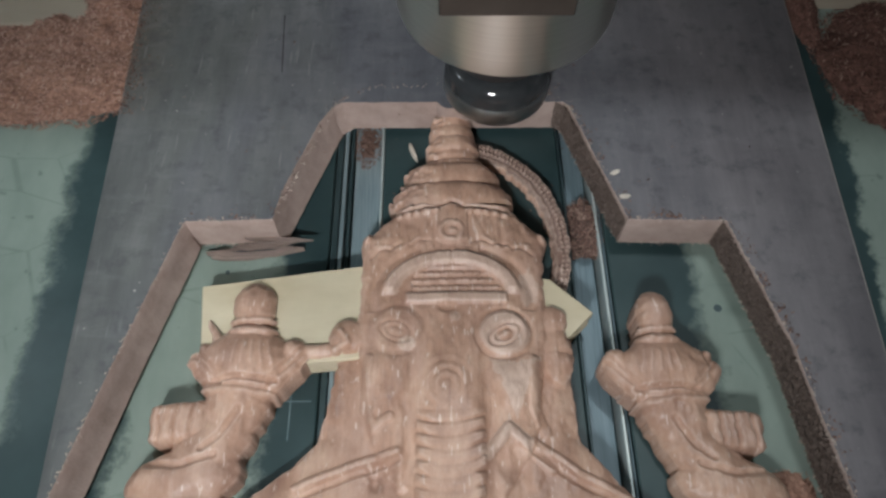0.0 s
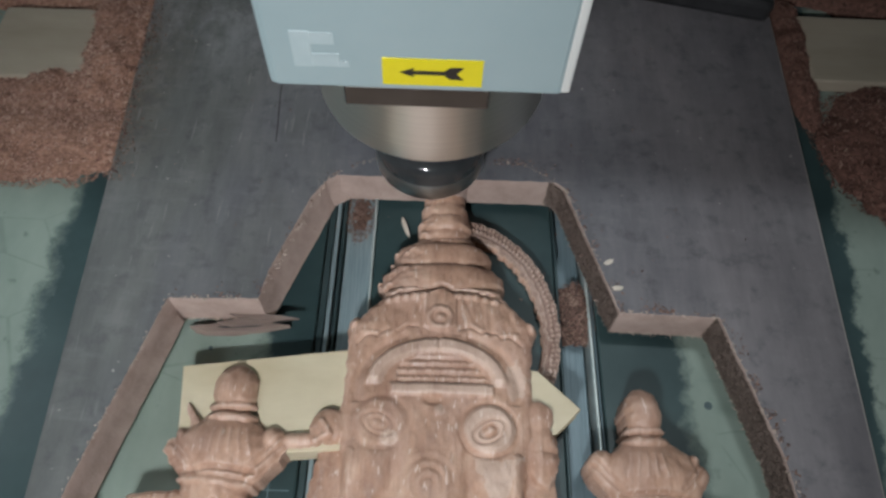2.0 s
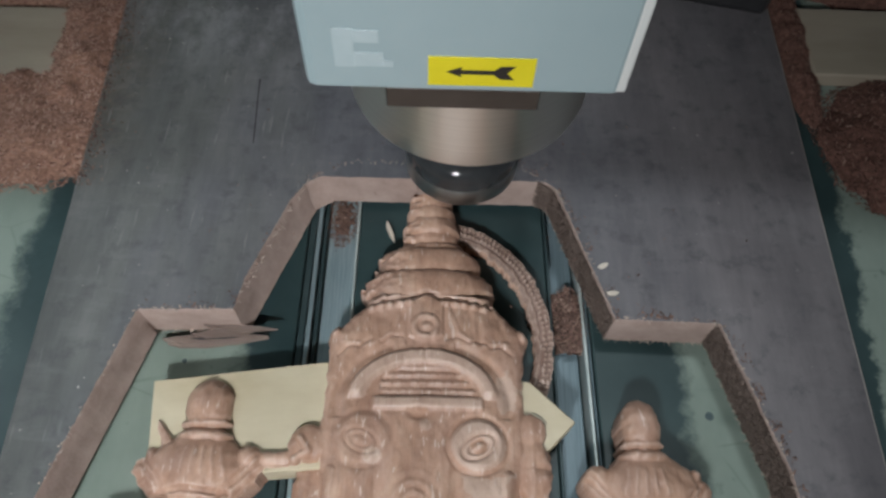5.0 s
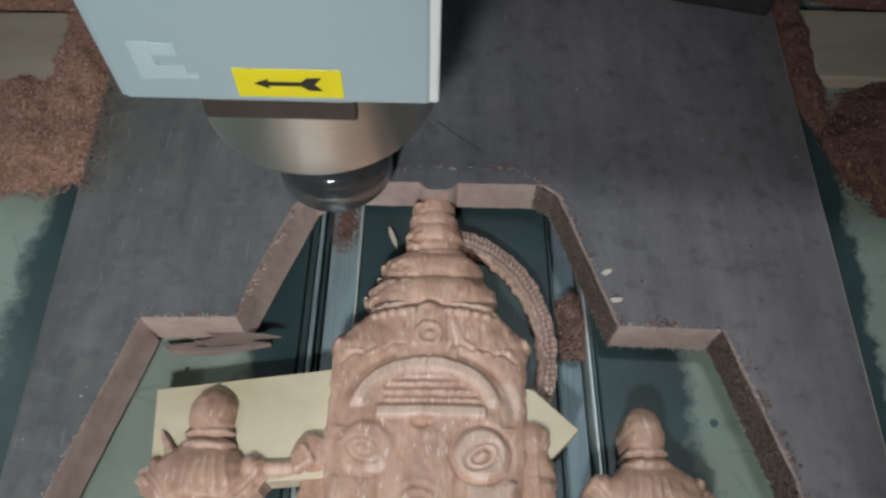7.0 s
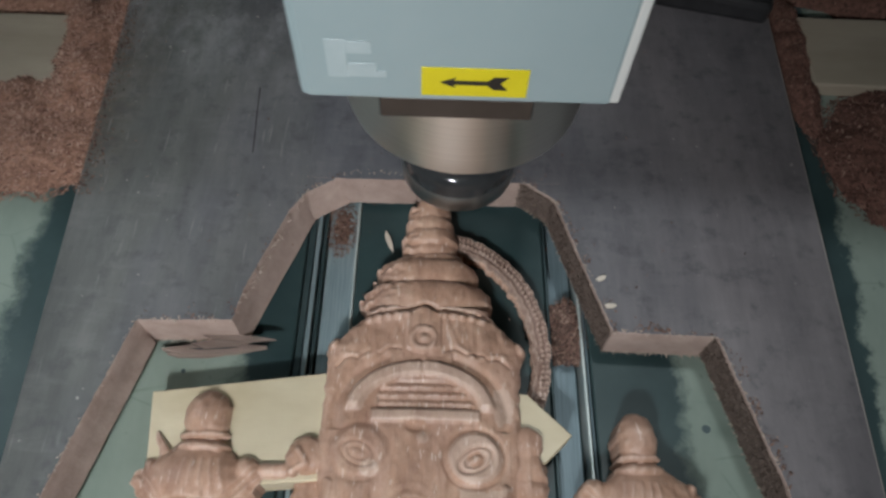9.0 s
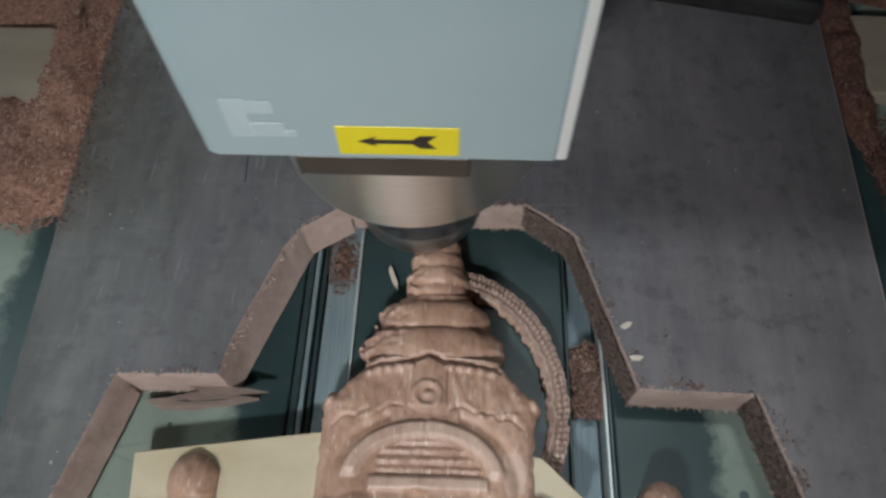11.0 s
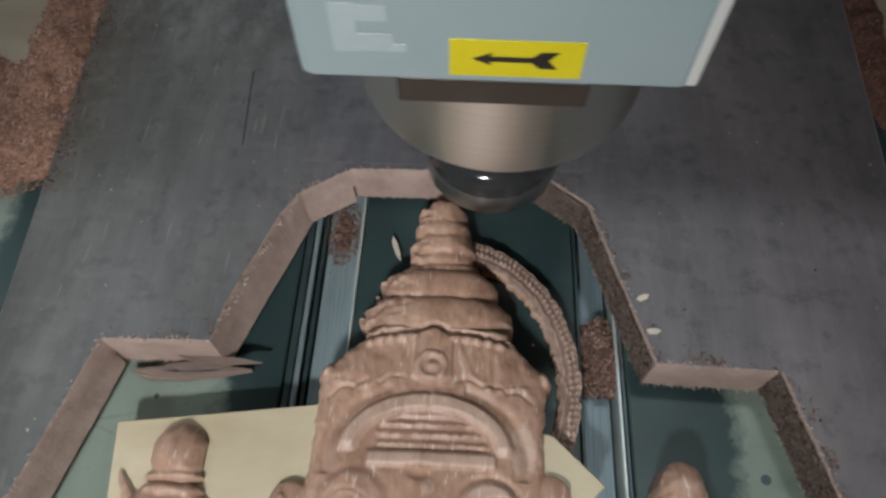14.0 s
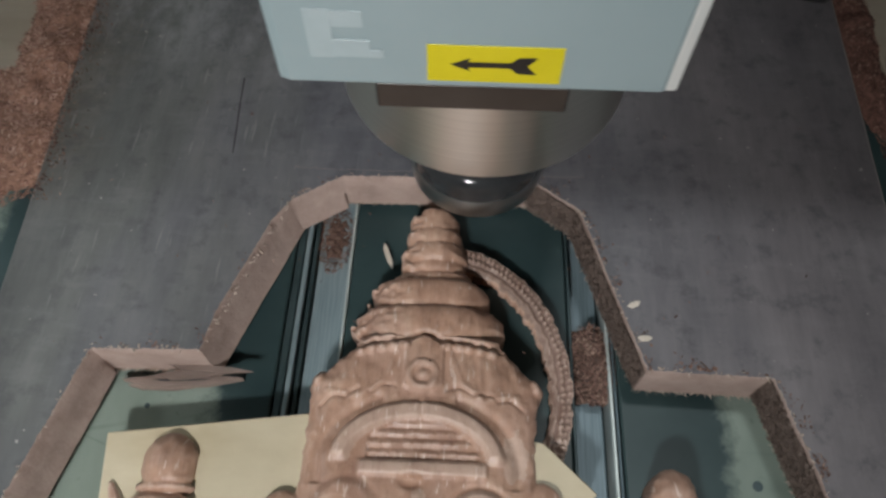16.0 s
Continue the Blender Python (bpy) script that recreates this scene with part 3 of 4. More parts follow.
    # bead row and front jewel on the band
    for x in list(range(-25, -8, 4)) + list(range(6, 25, 4)):
        D += np.maximum(0, 1.4 * (1 - ((X - x) / 2.3) ** 2 - ((Y - 8.2 + 0.004 * x * x) / 2.0) ** 2))
    D -= 1.6 * np.exp(-((Y - 10.9 + 0.005 * (X + 1) ** 2 - 1.8 * np.exp(-((X + 2) / 4) ** 2)) / 0.7) ** 2) * (np.abs(X + 1) < 27)
    house = (np.abs(X + 2) < 7.2) & (Y < 12 - 0.55 * np.abs(X + 2)) & (Y > -8.5 + 0.09 * (X + 2) ** 2 * 0.4)
    D += np.where(house, 1.1, 0)
    D += ring(-2, -3, 4.6, 4.6, 1.3, 1.1) + np.maximum(0, 1.3 * (1 - ((X + 2) ** 2 + (Y + 3) ** 2) / 4))
    for s in (-1, 1):
        D += ridge([(-2 + s * 9, 6), (-2 + s * 14, -6), (-2 + s * 22, -11), (-2 + s * 33, -9)], 1.1, 0.35)
    scallop = -7.0 + 1.6 * np.abs(np.sin((X + 2) * 0.36)) - 0.006 * (X + 2) ** 2
    D -= 0.8 * np.exp(-((Y - scallop - 0.8 * smooth_noise(4, 4, 28)) / 0.6) ** 2) * (np.abs(X + 2) < 35) * (np.abs(X + 2) > 8) * (smooth_noise(5, 5, 29) > -0.35)
    D += 0.45 * smooth_noise(2.2, 4.5, 11) * ((Y < 9) & (Y > -11))
    # forehead mark: a broad arch over three bars, closed by a plain strip
    q = np.hypot((X + 2.5) / 30.0, (Y + 33.5) / 21.5)
    qi = np.hypot((X + 2.5) / 22.5, (Y + 33.5) / 14.6)
    arch = (q < 1) & (qi > 1) & (Y > -33)
    D += np.where(arch, 1.9 * np.clip((1 - q) * 17, 0, 1) * np.clip((qi - 1) * 9, 0, 1) * np.clip((Y + 33) / 3, 0, 1), 0)
    D -= np.where(arch, 0.9 * np.exp(-((X + 2.0) / 0.7) ** 2), 0)
    field = (np.abs(X + 0.5) < 18.5) & (Y < -20.8) & (Y > -31.8) & (qi < 0.98)
    D -= np.where(field, 1.0, 0)
    for k, y in enumerate((-23.0, -26.4, -29.8)):
        D += np.where(field, 0.8 * np.exp(-((Y - y) / 0.95) ** 4) * (1 + 0.5 * smooth_noise(3, 2, 24)), 0)
        D -= np.where(field, 0.3 * (np.abs(Y - y) < 1.2) * (np.cos(X * 1.9 + 2 * k) > 0.85), 0)
    D += 1.3 * np.exp(-((Y + 34.6) / 2.4) ** 6) * (np.abs(X + 0.5) < 21)
    D -= 1.7 * np.exp(-(((X + 4.5) / 3.6) ** 2 + ((Y + 38.6) / 2.3) ** 2) ** 2)
    D += 0.8 * np.exp(-(((X + 1.5) / 2.6) ** 2 + ((Y + 43.5) / 2.6) ** 2))
    # brow slopes beside the arch
    D -= 1.1 * np.exp(-((q - 1.12) / 0.07) ** 2) * (Y > -40) * (np.abs(X + 2.5) > 12)
    # eyes: a raised round lid with a slanted, rimmed eye in it; the other one is worn almost flat
    for cx, cy, k, slant in ((18.5, -50.5, 1.0, 28), (-25.0, -48.5, 0.42, -24)):
        c, w = math.cos(radians(slant)), math.sin(radians(slant))
        u, v = (X - cx) * c + (Y - cy) * w, -(X - cx) * w + (Y - cy) * c
        r = np.hypot((X - cx) / 10.6, (Y - cy) / 10.0)
        D += k * 1.5 * np.clip((1 - r) * 6, 0, 1)
        e = np.hypot(u / 7.2, (v + 0.8) / 4.4)
        D -= k * 1.3 * np.clip((1.12 - e) * 6, 0, 1)
        D += k * 1.2 * np.exp(-((e - 0.72) / 0.13) ** 2) + k * 1.5 * np.exp(-((u / 2.6) ** 2 + ((v + 0.8) / 1.5) ** 2) ** 2)
        D -= k * 0.7 * np.exp(-((r - 1.10) / 0.07) ** 2)
    D += 0.8 * np.exp(-(((X + 21) / 3.0) ** 2 + ((Y + 55) / 2.6) ** 2))
    D += 1.2 * np.exp(-(((X - 22) / 9.0) ** 2 + ((Y + 70) / 10.0) ** 2) ** 2) + 0.6 * np.exp(-(((X + 29) / 8.0) ** 2 + ((Y + 68) / 8.0) ** 2) ** 2)
    # trunk with a swirl and folds
    tc = -4.0 + 0.3 * np.sin(Y / 18)
    tw = np.interp(Y, [-268, -180, -110, -86, -60, -43], [9, 11, 13.2, 13.4, 12.5, 15])
    u = np.abs(X - tc) / tw
    trunk = np.where(u < 1, np.clip(1 - u ** 2, 0, 1) ** 0.8, 0) * np.interp(Y, [-120, -100, -80, -60, -42], [5.0, 4.2, 3.0, 1.4, 0.0])
    D += trunk
    beside = np.exp(-((u - 1.18) / 0.22) ** 2) * np.interp(Y, [-268, -105, -70, -48], [1.5, 1.5, 1.3, 0.0])
    D -= beside
    for cx, w in ((24, 9), (-31, 8)):
        D += 1.5 * np.exp(-(((X - cx) / w) ** 2 + ((Y + 70) / 13) ** 2) ** 2)
    rr = np.hypot(X + 5, Y + 72)
    D += np.where(rr < 13, 0.45 * np.cos(rr * 1.6) * (1 - rr / 15), 0)
    fold = (Y - 0.020 * (X + 4.5) ** 2 + 0.6 * smooth_noise(8, 6, 27)) / 5.0
    D += np.where((Y < -81) & (u < 0.97), 0.95 * (1 - 2 * np.abs(np.sin(math.pi * fold)) ** 6) * np.clip(-(Y + 81) / 4, 0, 1), 0)
    # tusk, drapery and shoulder cords
    D += ridge([(8, -101), (18.5, -88.5), (27, -96), (34, -103)], 2.3, 1.7)
    D -= 2.6 * np.exp(-(((X - 19) / 5.5) ** 2 + ((Y + 101) / 6.5) ** 2) ** 2)
    D += ridge([(28, -93), (44, -104), (64, -114)], 1.6, 1.5) - 1.4 * ridge([(27, -96.5), (43, -107.5), (63, -117)], 1.6, 1.0)
    D += ridge([(-24, -97), (-40, -101), (-62, -109)], 1.6, 1.5) - 1.4 * ridge([(-24, -100), (-40, -104.5), (-62, -113)], 1.6, 1.0)
    D -= 1.2 * np.exp(-(((X + 30) / 7) ** 2 + ((Y + 106) / 5) ** 2) ** 2) * (1 + smooth_noise(1.5, 1.5, 21))
    D += ridge([(-36, -60), (-37, -80), (-33, -88), (-27, -84)], 2.0, 1.1) + ridge([(30, -62), (29, -80), (33, -90)], 2.4, 1.3)
    D += ridge([(-48, -48), (-44.5, -53), (-50, -56)], 1.4, 1.3) - np.where(np.abs(X) > 40, 0.9, 0) * np.exp(-((Y + 58) / 2.0) ** 2)
    D += 0.7 * smooth_noise(5, 9, 31) * (np.abs(X + 2) > 14) * (Y < -58)
    Z = np.where(on, Z + 1.05 * D, Z)
    # Raised faces that take the paler copy, their light set by colour.
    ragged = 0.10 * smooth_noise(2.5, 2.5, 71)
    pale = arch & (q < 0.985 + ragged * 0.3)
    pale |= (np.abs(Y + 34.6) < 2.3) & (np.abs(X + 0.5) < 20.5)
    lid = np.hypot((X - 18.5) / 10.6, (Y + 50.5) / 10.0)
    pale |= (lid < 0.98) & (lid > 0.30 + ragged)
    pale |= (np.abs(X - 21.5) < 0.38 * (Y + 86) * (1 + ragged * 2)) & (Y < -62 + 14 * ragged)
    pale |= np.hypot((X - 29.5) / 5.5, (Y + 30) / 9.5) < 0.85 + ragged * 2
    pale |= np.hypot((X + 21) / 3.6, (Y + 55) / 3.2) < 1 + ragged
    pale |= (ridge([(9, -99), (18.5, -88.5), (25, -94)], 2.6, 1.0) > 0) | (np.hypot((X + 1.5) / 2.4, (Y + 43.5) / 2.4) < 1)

    # arms that hold up a bud on either side
    def bud_arm(s, cx, dy, slim):
        P = lambda x: cx + s * x
        out = np.full(X.shape, -1.0)
        v = s * (PX - cx)
        block = dome(P(24), -84 + dy, 12.0, 8.2, 9, 16.5, -6 * s, 6)
        block -= np.where(block > 0, 1.4 * np.clip(np.cos((v - 12.5) * 2 * math.pi / 6.1), 0, 1) ** 3, 0)
        shapes = [dome(P(0), -36 + dy, slim, 11.0, 12, 20.5, 0, 2.1), dome(P(0), -43.2 + dy, slim + 0.6, 2.8, 12, 19.5), dome(P(0), -47.8 + dy, slim + 2.0, 3.4, 12, 20),
                  dome(P(1.0), -60 + dy, 19.5, 15.0, 12.5, 21.5, 0, 1.8), limb(P(12), -67 + dy, P(20), -60 + dy, 6.5, 4.5, 11, 17, 16), limb(P(15), -63 + dy, P(18.5), -54 + dy, 5.0, 2.6, 11, 17.5, 16),
                  limb(P(-10), -67 + dy, P(-18), -57 + dy, 6.5, 6.2, 11, 17.5, 17), dome(P(-18), -55.5 + dy, 5.4, 5.4, 12, 18, 0), block,
                  dome(P(2.5), -72.5 + dy, 15.5, 3.4, 11, 19, 4 * s),
                  limb(P(3), -75 + dy, P(6), -87 + dy, 13.5, 10.5, 8, 18.5, 17), limb(P(6), -87 + dy, P(15), -99 + dy, 11.0, 12.5, 8, 17, 18),
                  dome(P(20), -105 + dy, 22, 12.0, 8, 18.5, -12 * s), limb(P(21), -108 + dy, P(13), -145 + dy, 15, 16, 8, 17, 14), limb(P(13), -145 + dy, P(-24), -165, 16, 18, 8, 14, 14)]
        for h in shapes:
            out = np.maximum(out, h)
        cut = ridge([(P(-12), -68.6 + dy), (P(4), -67.6 + dy), (P(19), -69.5 + dy)], 1.2, 1.6)
        cut = cut + ridge([(P(1), -80 + dy), (P(7), -90 + dy), (P(13), -95 + dy)], 1.4, 1.5) + ridge([(P(8), -97 + dy), (P(20), -101 + dy), (P(34), -100 + dy)], 1.5, 1.4)
        vein = sum(ridge([(P(x), -53 + dy), (P(x * 1.3), -62 + dy)], 0.8, 0.45) for x in (-8, -5, -2, 1, 4))
        rough = 0.35 * smooth_noise(7, 7, 61) + 0.15 * smooth_noise(1.8, 2.6, 62)
        fan = sum(ridge([(P(k * 9), -70 + dy), (P(k * 22), -57 + dy)], 0.8, 0.9) + ridge([(P(k * 11), -66 + dy), (P(k * 21), -54.5 + dy)], 0.7, 0.7) for k in (-1, 1))
        cut = cut + fan
        return np.where(out > 9, out - cut + vein + rough, out)

    left = bud_arm(-1, -84.5, 0.0, 9.3)
    add(np.where((left > 0) & (Y > -66), np.maximum(left, 14.0), left))
    add(bud_arm(1, 81.8, -5.0, 7.9))
    add(limb(-98.0, -50, -102.5, -42.5, 2.4, 1.2, 13.8, 16.0, 15.0))

    Z = np.where(Z > 0, Z + 0.22 * smooth_noise(1.5, 3.0, 41) + 0.5 * smooth_noise(9, 14, 42), Z)
    Z = np.minimum(Z, 22.3 + 0.12 * (Z - 22.3))
    solid = Z > 0
    low = np.where(solid, Z, 0)
    wt = solid.astype(float)
    def spread(a):
        a = a + np.roll(a, 1, 0) * 0.5 + np.roll(a, -1, 0) * 0.5
        return a + np.roll(a, 1, 1) * 0.5 + np.roll(a, -1, 1) * 0.5
    Z = np.where(solid, 0.45 * Z + 0.55 * spread(low) / np.maximum(spread(wt), 1e-6), Z)
    ny, nx = X.shape
    cell = solid[:-1, :-1] & solid[1:, :-1] & solid[:-1, 1:] & solid[1:, 1:]
    idx = np.arange(nx * ny).reshape(ny, nx)
    iy, ix = np.nonzero(cell)
    quads = np.stack([idx[iy, ix], idx[iy, ix + 1], idx[iy + 1, ix + 1], idx[iy + 1, ix]], 1)
    used = np.unique(quads)
    remap = -np.ones(nx * ny, int)
    remap[used] = np.arange(len(used))
    quads = remap[quads]
    top = np.stack([X.ravel()[used], Y.ravel()[used], Z.ravel()[used]], 1) / 1000
    top[:, 2] += FLOOR
    e = np.concatenate([quads[:, [0, 1]], quads[:, [1, 2]], quads[:, [2, 3]], quads[:, [3, 0]]])
    seen = set(map(tuple, e))
    border = [(a, b) for a, b in seen if (b, a) not in seen]
    near = {}
    for a, b in border:
        near.setdefault(a, []).append(b)
        near.setdefault(b, []).append(a)
    for _ in range(1):
        moved = {k: (top[k, :2] * 2 + sum(top[q, :2] for q in v)) / (2 + len(v)) for k, v in near.items()}
        for k, p in moved.items():
            top[k, :2] = p
    low = {}
    verts = top.tolist()
    faces = quads.tolist()
    for a, b in border:
        for k in (a, b):
            if k not in low:
                low[k] = len(verts)
                verts.append([verts[k][0], verts[k][1], FLOOR + 0.0002])
        faces.append([b, a, low[a], low[b]])
    # Paler lit copy on raised parts, darker shaded copy on the low halo.
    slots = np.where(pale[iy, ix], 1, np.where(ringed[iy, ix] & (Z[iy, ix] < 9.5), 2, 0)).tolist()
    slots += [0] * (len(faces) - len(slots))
    me = mesh("carved_figure", verts, faces, CARVED, LIT_WOOD, SHADED_WOOD, smooth=True, slots=slots)
    me.set_sharp_from_angle(angle=radians(60))
    return tagged(new("carved_figure", me), "carved brown wooden relief of a crowned elephant-headed statue", "statue")


figure()


# ---- the spindle that mills the edge ----
AXIS_X, AXIS_Y = 0.0046, 0.0455      # the turning axis, from the middle of the housing's lower front edge


def spindle():
    root = tagged(new("spindle_motor"), "grey square router spindle with polished steel nose and yellow arrow sticker", "router spindle")
    w = 0.0455
    bm = bmesh.new()
    bmesh.ops.create_cube(bm, size=1)
    for v in bm.verts:
        v.co = Vector((0.0010 + v.co.x * (2 * w + 0.0025), AXIS_Y + v.co.y * 2 * w, 0.15 + v.co.z * 0.30))
    up = [e for e in bm.edges if abs(e.verts[0].co.z - e.verts[1].co.z) > 0.1]
    bmesh.ops.bevel(bm, geom=up, offset=0.0034, segments=2, affect="EDGES", profile=0.5)
    low = [e for e in bm.edges if e.verts[0].co.z < 0.001 and e.verts[1].co.z < 0.001]
    bmesh.ops.bevel(bm, geom=low, offset=0.0008, segments=2, affect="EDGES", profile=0.5)
    me = bpy.data.meshes.new("housing")
    bm.to_mesh(me)
    bm.free()
    me.materials.append(PAINT)
    part("housing", me, root)
    # Added strip: the bright highlight along the edge as a pale part.
    part("edge_highlight", box_data("edge_highlight", (0.0450, 0.0002, 0.0004), (0.0482, 0.0030, 0.2995), EDGE_LIGHT, 0.0008, 2), root, "pale strip for the highlight on the edge")
    c = (AXIS_X, AXIS_Y)
    part("nose", lathe_data("nose", [(0.0440, 0.002), (0.0440, -0.001), (0.0440, -0.030), (0.0438, -0.0370), (0.0430, -0.0398), (0.0412, -0.0412), (0.0360, -0.0418), (0.016, -0.0418)], NOSE_STEEL, 128, c), root, "polished steel nose")
    # Added part: the nose's dark reflection built as a thin plate.
    part("reflection_band", box_data("reflection_band", (-0.0225, 0.0002, -0.0085), (0.0235, 0.0040, 0.0005), DARK_BAND, 0.0006, 1), root, "dark brown band for the reflection on the nose")
    part("bearing_cap", lathe_data("bearing_cap", [(0.0205, -0.0410), (0.0205, -0.0680), (0.0150, -0.0690)], BLACK, 64, c), root, "black bearing cap")
    part("shaft", lathe_data("shaft", [(0.0150, -0.0670), (0.0150, -0.0780)], STEEL, 48, c), root, "bright steel shaft")
    nut = part("collet_nut", lathe_data("collet_nut", [(0.0180, -0.0825), (0.0238, -0.0828), (0.0243, -0.0836), (0.0243, -0.0915), (0.0230, -0.0936), (0.0195, -0.0950), (0.0060, -0.0952)], NUT_STEEL, 64, c), root, "ground steel collet nut")
    part("nut_shoulder", lathe_data("nut_shoulder", [(0.0145, -0.0718), (0.0202, -0.0722), (0.0219, -0.0733), (0.0231, -0.0752), (0.0238, -0.0774), (0.0238, -0.0828)], GLOSS_BLACK, 64, c), nut, "glossy black shoulder")
    part("cutter", lathe_data("cutter", [(0.0030, -0.0950), (0.0030, -0.1100), (0.0026, -0.1150), (0.0012, -0.1165)], STEEL, 24, c), root, "steel cutter")
    # stickers
    sticker = part("sticker", box_data("sticker", (-0.0100, -0.0003, 0.0022), (0.0205, 0.0004, 0.0134), YELLOW, 0.0001, 1), root, "yellow sticker with a black arrow")
    xa, xb, zc = -0.0048, 0.0148, 0.0078
    arrow = [(xa, zc), (xa + 0.0046, zc + 0.0020), (xa + 0.0040, zc + 0.0008), (xb - 0.0060, zc + 0.0008), (xb - 0.0042, zc + 0.0025), (xb, zc + 0.0026), (xb - 0.0022, zc),
             (xb, zc - 0.0026), (xb - 0.0042, zc - 0.0025), (xb - 0.0060, zc - 0.0008), (xa + 0.0040, zc - 0.0008), (xa + 0.0046, zc - 0.0020)]
    n = len(arrow)
    part("arrow", mesh("arrow", [(x, -0.00045, z) for x, z in arrow] + [(x, -0.0002, z) for x, z in arrow],
                       [tuple(range(n))[::-1]] + [(k, (k + 1) % n, n + (k + 1) % n, n + k) for k in range(n)], INK), sticker, "black printed arrow")
    decal = part("decal", box_data("decal", (-0.0362, -0.0002, 0.0085), (-0.0305, 0.0004, 0.0225), DECAL, 0.0001, 1), root, "worn white decal")
    for x0, x1, z0, z1 in ((-0.0305, -0.0225, 0.0088, 0.0140), (-0.0305, -0.0236, 0.0176, 0.0220), (-0.0225, -0.0198, 0.0088, 0.0112)):
        part("decal_patch", box_data("decal_patch", (x0, -0.0002, z0), (x1, 0.0004, z1), DECAL, 0.0001, 1), decal)
    return root


SPINDLE = spindle()


# ---- loose things ----
def plywood_strip():
    out = [(-0.1085, -0.0255), (-0.1035, -0.0640), (-0.0480, -0.0590), (0.0460, -0.0500), (0.0570, -0.0390), (0.0400, -0.0230), (-0.0300, -0.0145)]
    ob = tagged(new("plywood_strip"), "pale yellow plywood strip wedged under the carved figure", "wood strip")
    cx, cy = -0.03, -0.04
    for k, (z0, z1, grow) in enumerate(((FLOOR + 0.0002, -0.0196, 1.0), (-0.0196, -0.0150, 0.994), (-0.0150, -0.0105, 1.002))):
        me = prism_data("ply", [(cx + (x - cx) * grow, cy + (y - cy) * grow) for x, y in out[::-1]], z0, z1, PLY)
        bm = bmesh.new()
        bm.from_mesh(me)
        bmesh.ops.recalc_face_normals(bm, faces=bm.faces)
        bmesh.ops.bevel(bm, geom=bm.edges[:], offset=0.0004, segments=1, affect="EDGES")
        bm.to_mesh(me)
        bm.free()
        part("ply", me, ob)


plywood_strip()


def batten(lo, hi, turn, label):
    ob = tagged(new("wooden_batten", box_data("wooden_batten", (-(hi[0] - lo[0]) / 2, -(hi[1] - lo[1]) / 2, 0), ((hi[0] - lo[0]) / 2, (hi[1] - lo[1]) / 2, 0.009), BATTEN, 0.0012, 2)), label, "batten", "battens beside the board")
    ob.matrix_world = pose((lo[0] + hi[0]) / 2, (lo[1] + hi[1]) / 2, FLOOR, 0, 0, turn)


batten((-0.2535, 0.136), (-0.176, 0.189), 0.5, "short dusty beige batten half buried in sawdust")
batten((0.203, 0.153), (0.50, 0.205), -0.5, "dusty beige wooden batten beside reddish sawdust")


def heap(name, cx, cy, rx, ry, high, label, seed, chips, keep, base=0.0, dust=None, curls=None):
    """A sawdust heap: a lumpy mound with shavings strewn over it."""
    n = 70
    xs, ys = np.linspace(cx - rx, cx + rx, n), np.linspace(cy - ry, cy + ry, n)
    def level(x, y):
        u = ((x - cx) / rx) ** 2 + ((y - cy) / ry) ** 2
        lump = noise.noise(Vector((x * 45, y * 45, seed))) * 0.45 + noise.noise(Vector((x * 130, y * 130, seed))) * 0.2
        return high * (1 - u ** 1.5 + lump * 0.8) - 0.0015
    verts, faces = [], []
    for y in ys:
        for x in xs:
            verts.append((x, y, FLOOR + base + max(-0.004, level(x, y) + 0.0012 * noise.noise(Vector((x * 500, y * 500, 1))))))
    for j in range(n - 1):
        for i in range(n - 1):
            faces.append((j * n + i, j * n + i + 1, (j + 1) * n + i + 1, (j + 1) * n + i))
    ob = tagged(new(name, mesh(name, verts, faces, dust or DUST, smooth=True)), label, "sawdust")
    rng = random.Random(seed)
    v, f = [], []
    while len(f) < chips * 4:
        x, y = cx + rng.uniform(-1.1, 1.1) * rx, cy + rng.uniform(-1.1, 1.1) * ry
        h = level(x, y)
        if h < -0.002 - 0.0015 * rng.random() or not keep(x, y):
            continue
        s, a, tilt = rng.uniform(0.0004, 0.0016) * (1 if rx > 0.02 or seed == 9 else 0.55), rng.uniform(0, 6.28), rng.uniform(-0.6, 0.9)
        wd = s * rng.uniform(0.10, 0.32)
        c, d = math.cos(a), math.sin(a)
        z = FLOOR + base + max(0, h) + 0.0004
        b = len(v)
        for k in range(5):
            t = k / 4 - 0.5
            px, lift = t * 2 * s, z + tilt * t * s + (0.9 * s * t * t)
            for e in (-wd, wd):
                v.append((x + px * c - e * d, y + px * d + e * c, lift + 0.15 * e))
        f += [(b + 2 * k, b + 2 * k + 1, b + 2 * k + 3, b + 2 * k + 2) for k in range(4)]
    st = part("shavings", mesh("shavings", v, f, curls or HEAP_CHIPS), ob, "curled reddish wood shavings")
    st["kind"] = "stuff"


def west(x, y):
    return x < -0.158 - 0.045 * y


def east(x, y):
    return x > 0.172 + 0.087 * y


# Darker copy of the packed sawdust, coloured for the shade on the right.
SHADED_DUST = simple("shaded_red_sawdust", (0.055, 0.024, 0.018), (0.20, 0.10, 0.075), 0.9, 380, 0, (1, 1, 1), 0.9)
heap("sawdust_heap", -0.205, 0.118, 0.072, 0.046, 0.013, "reddish brown sawdust heap beside the board", 2, 7000, west)
heap("sawdust_heap", -0.180, 0.166, 0.029, 0.075, 0.0180, "reddish brown sawdust heap over a batten", 12, 5200, west)
heap("sawdust_heap", -0.230, 0.272, 0.120, 0.085, 0.014, "reddish brown sawdust heap by a batten", 3, 1500, west)
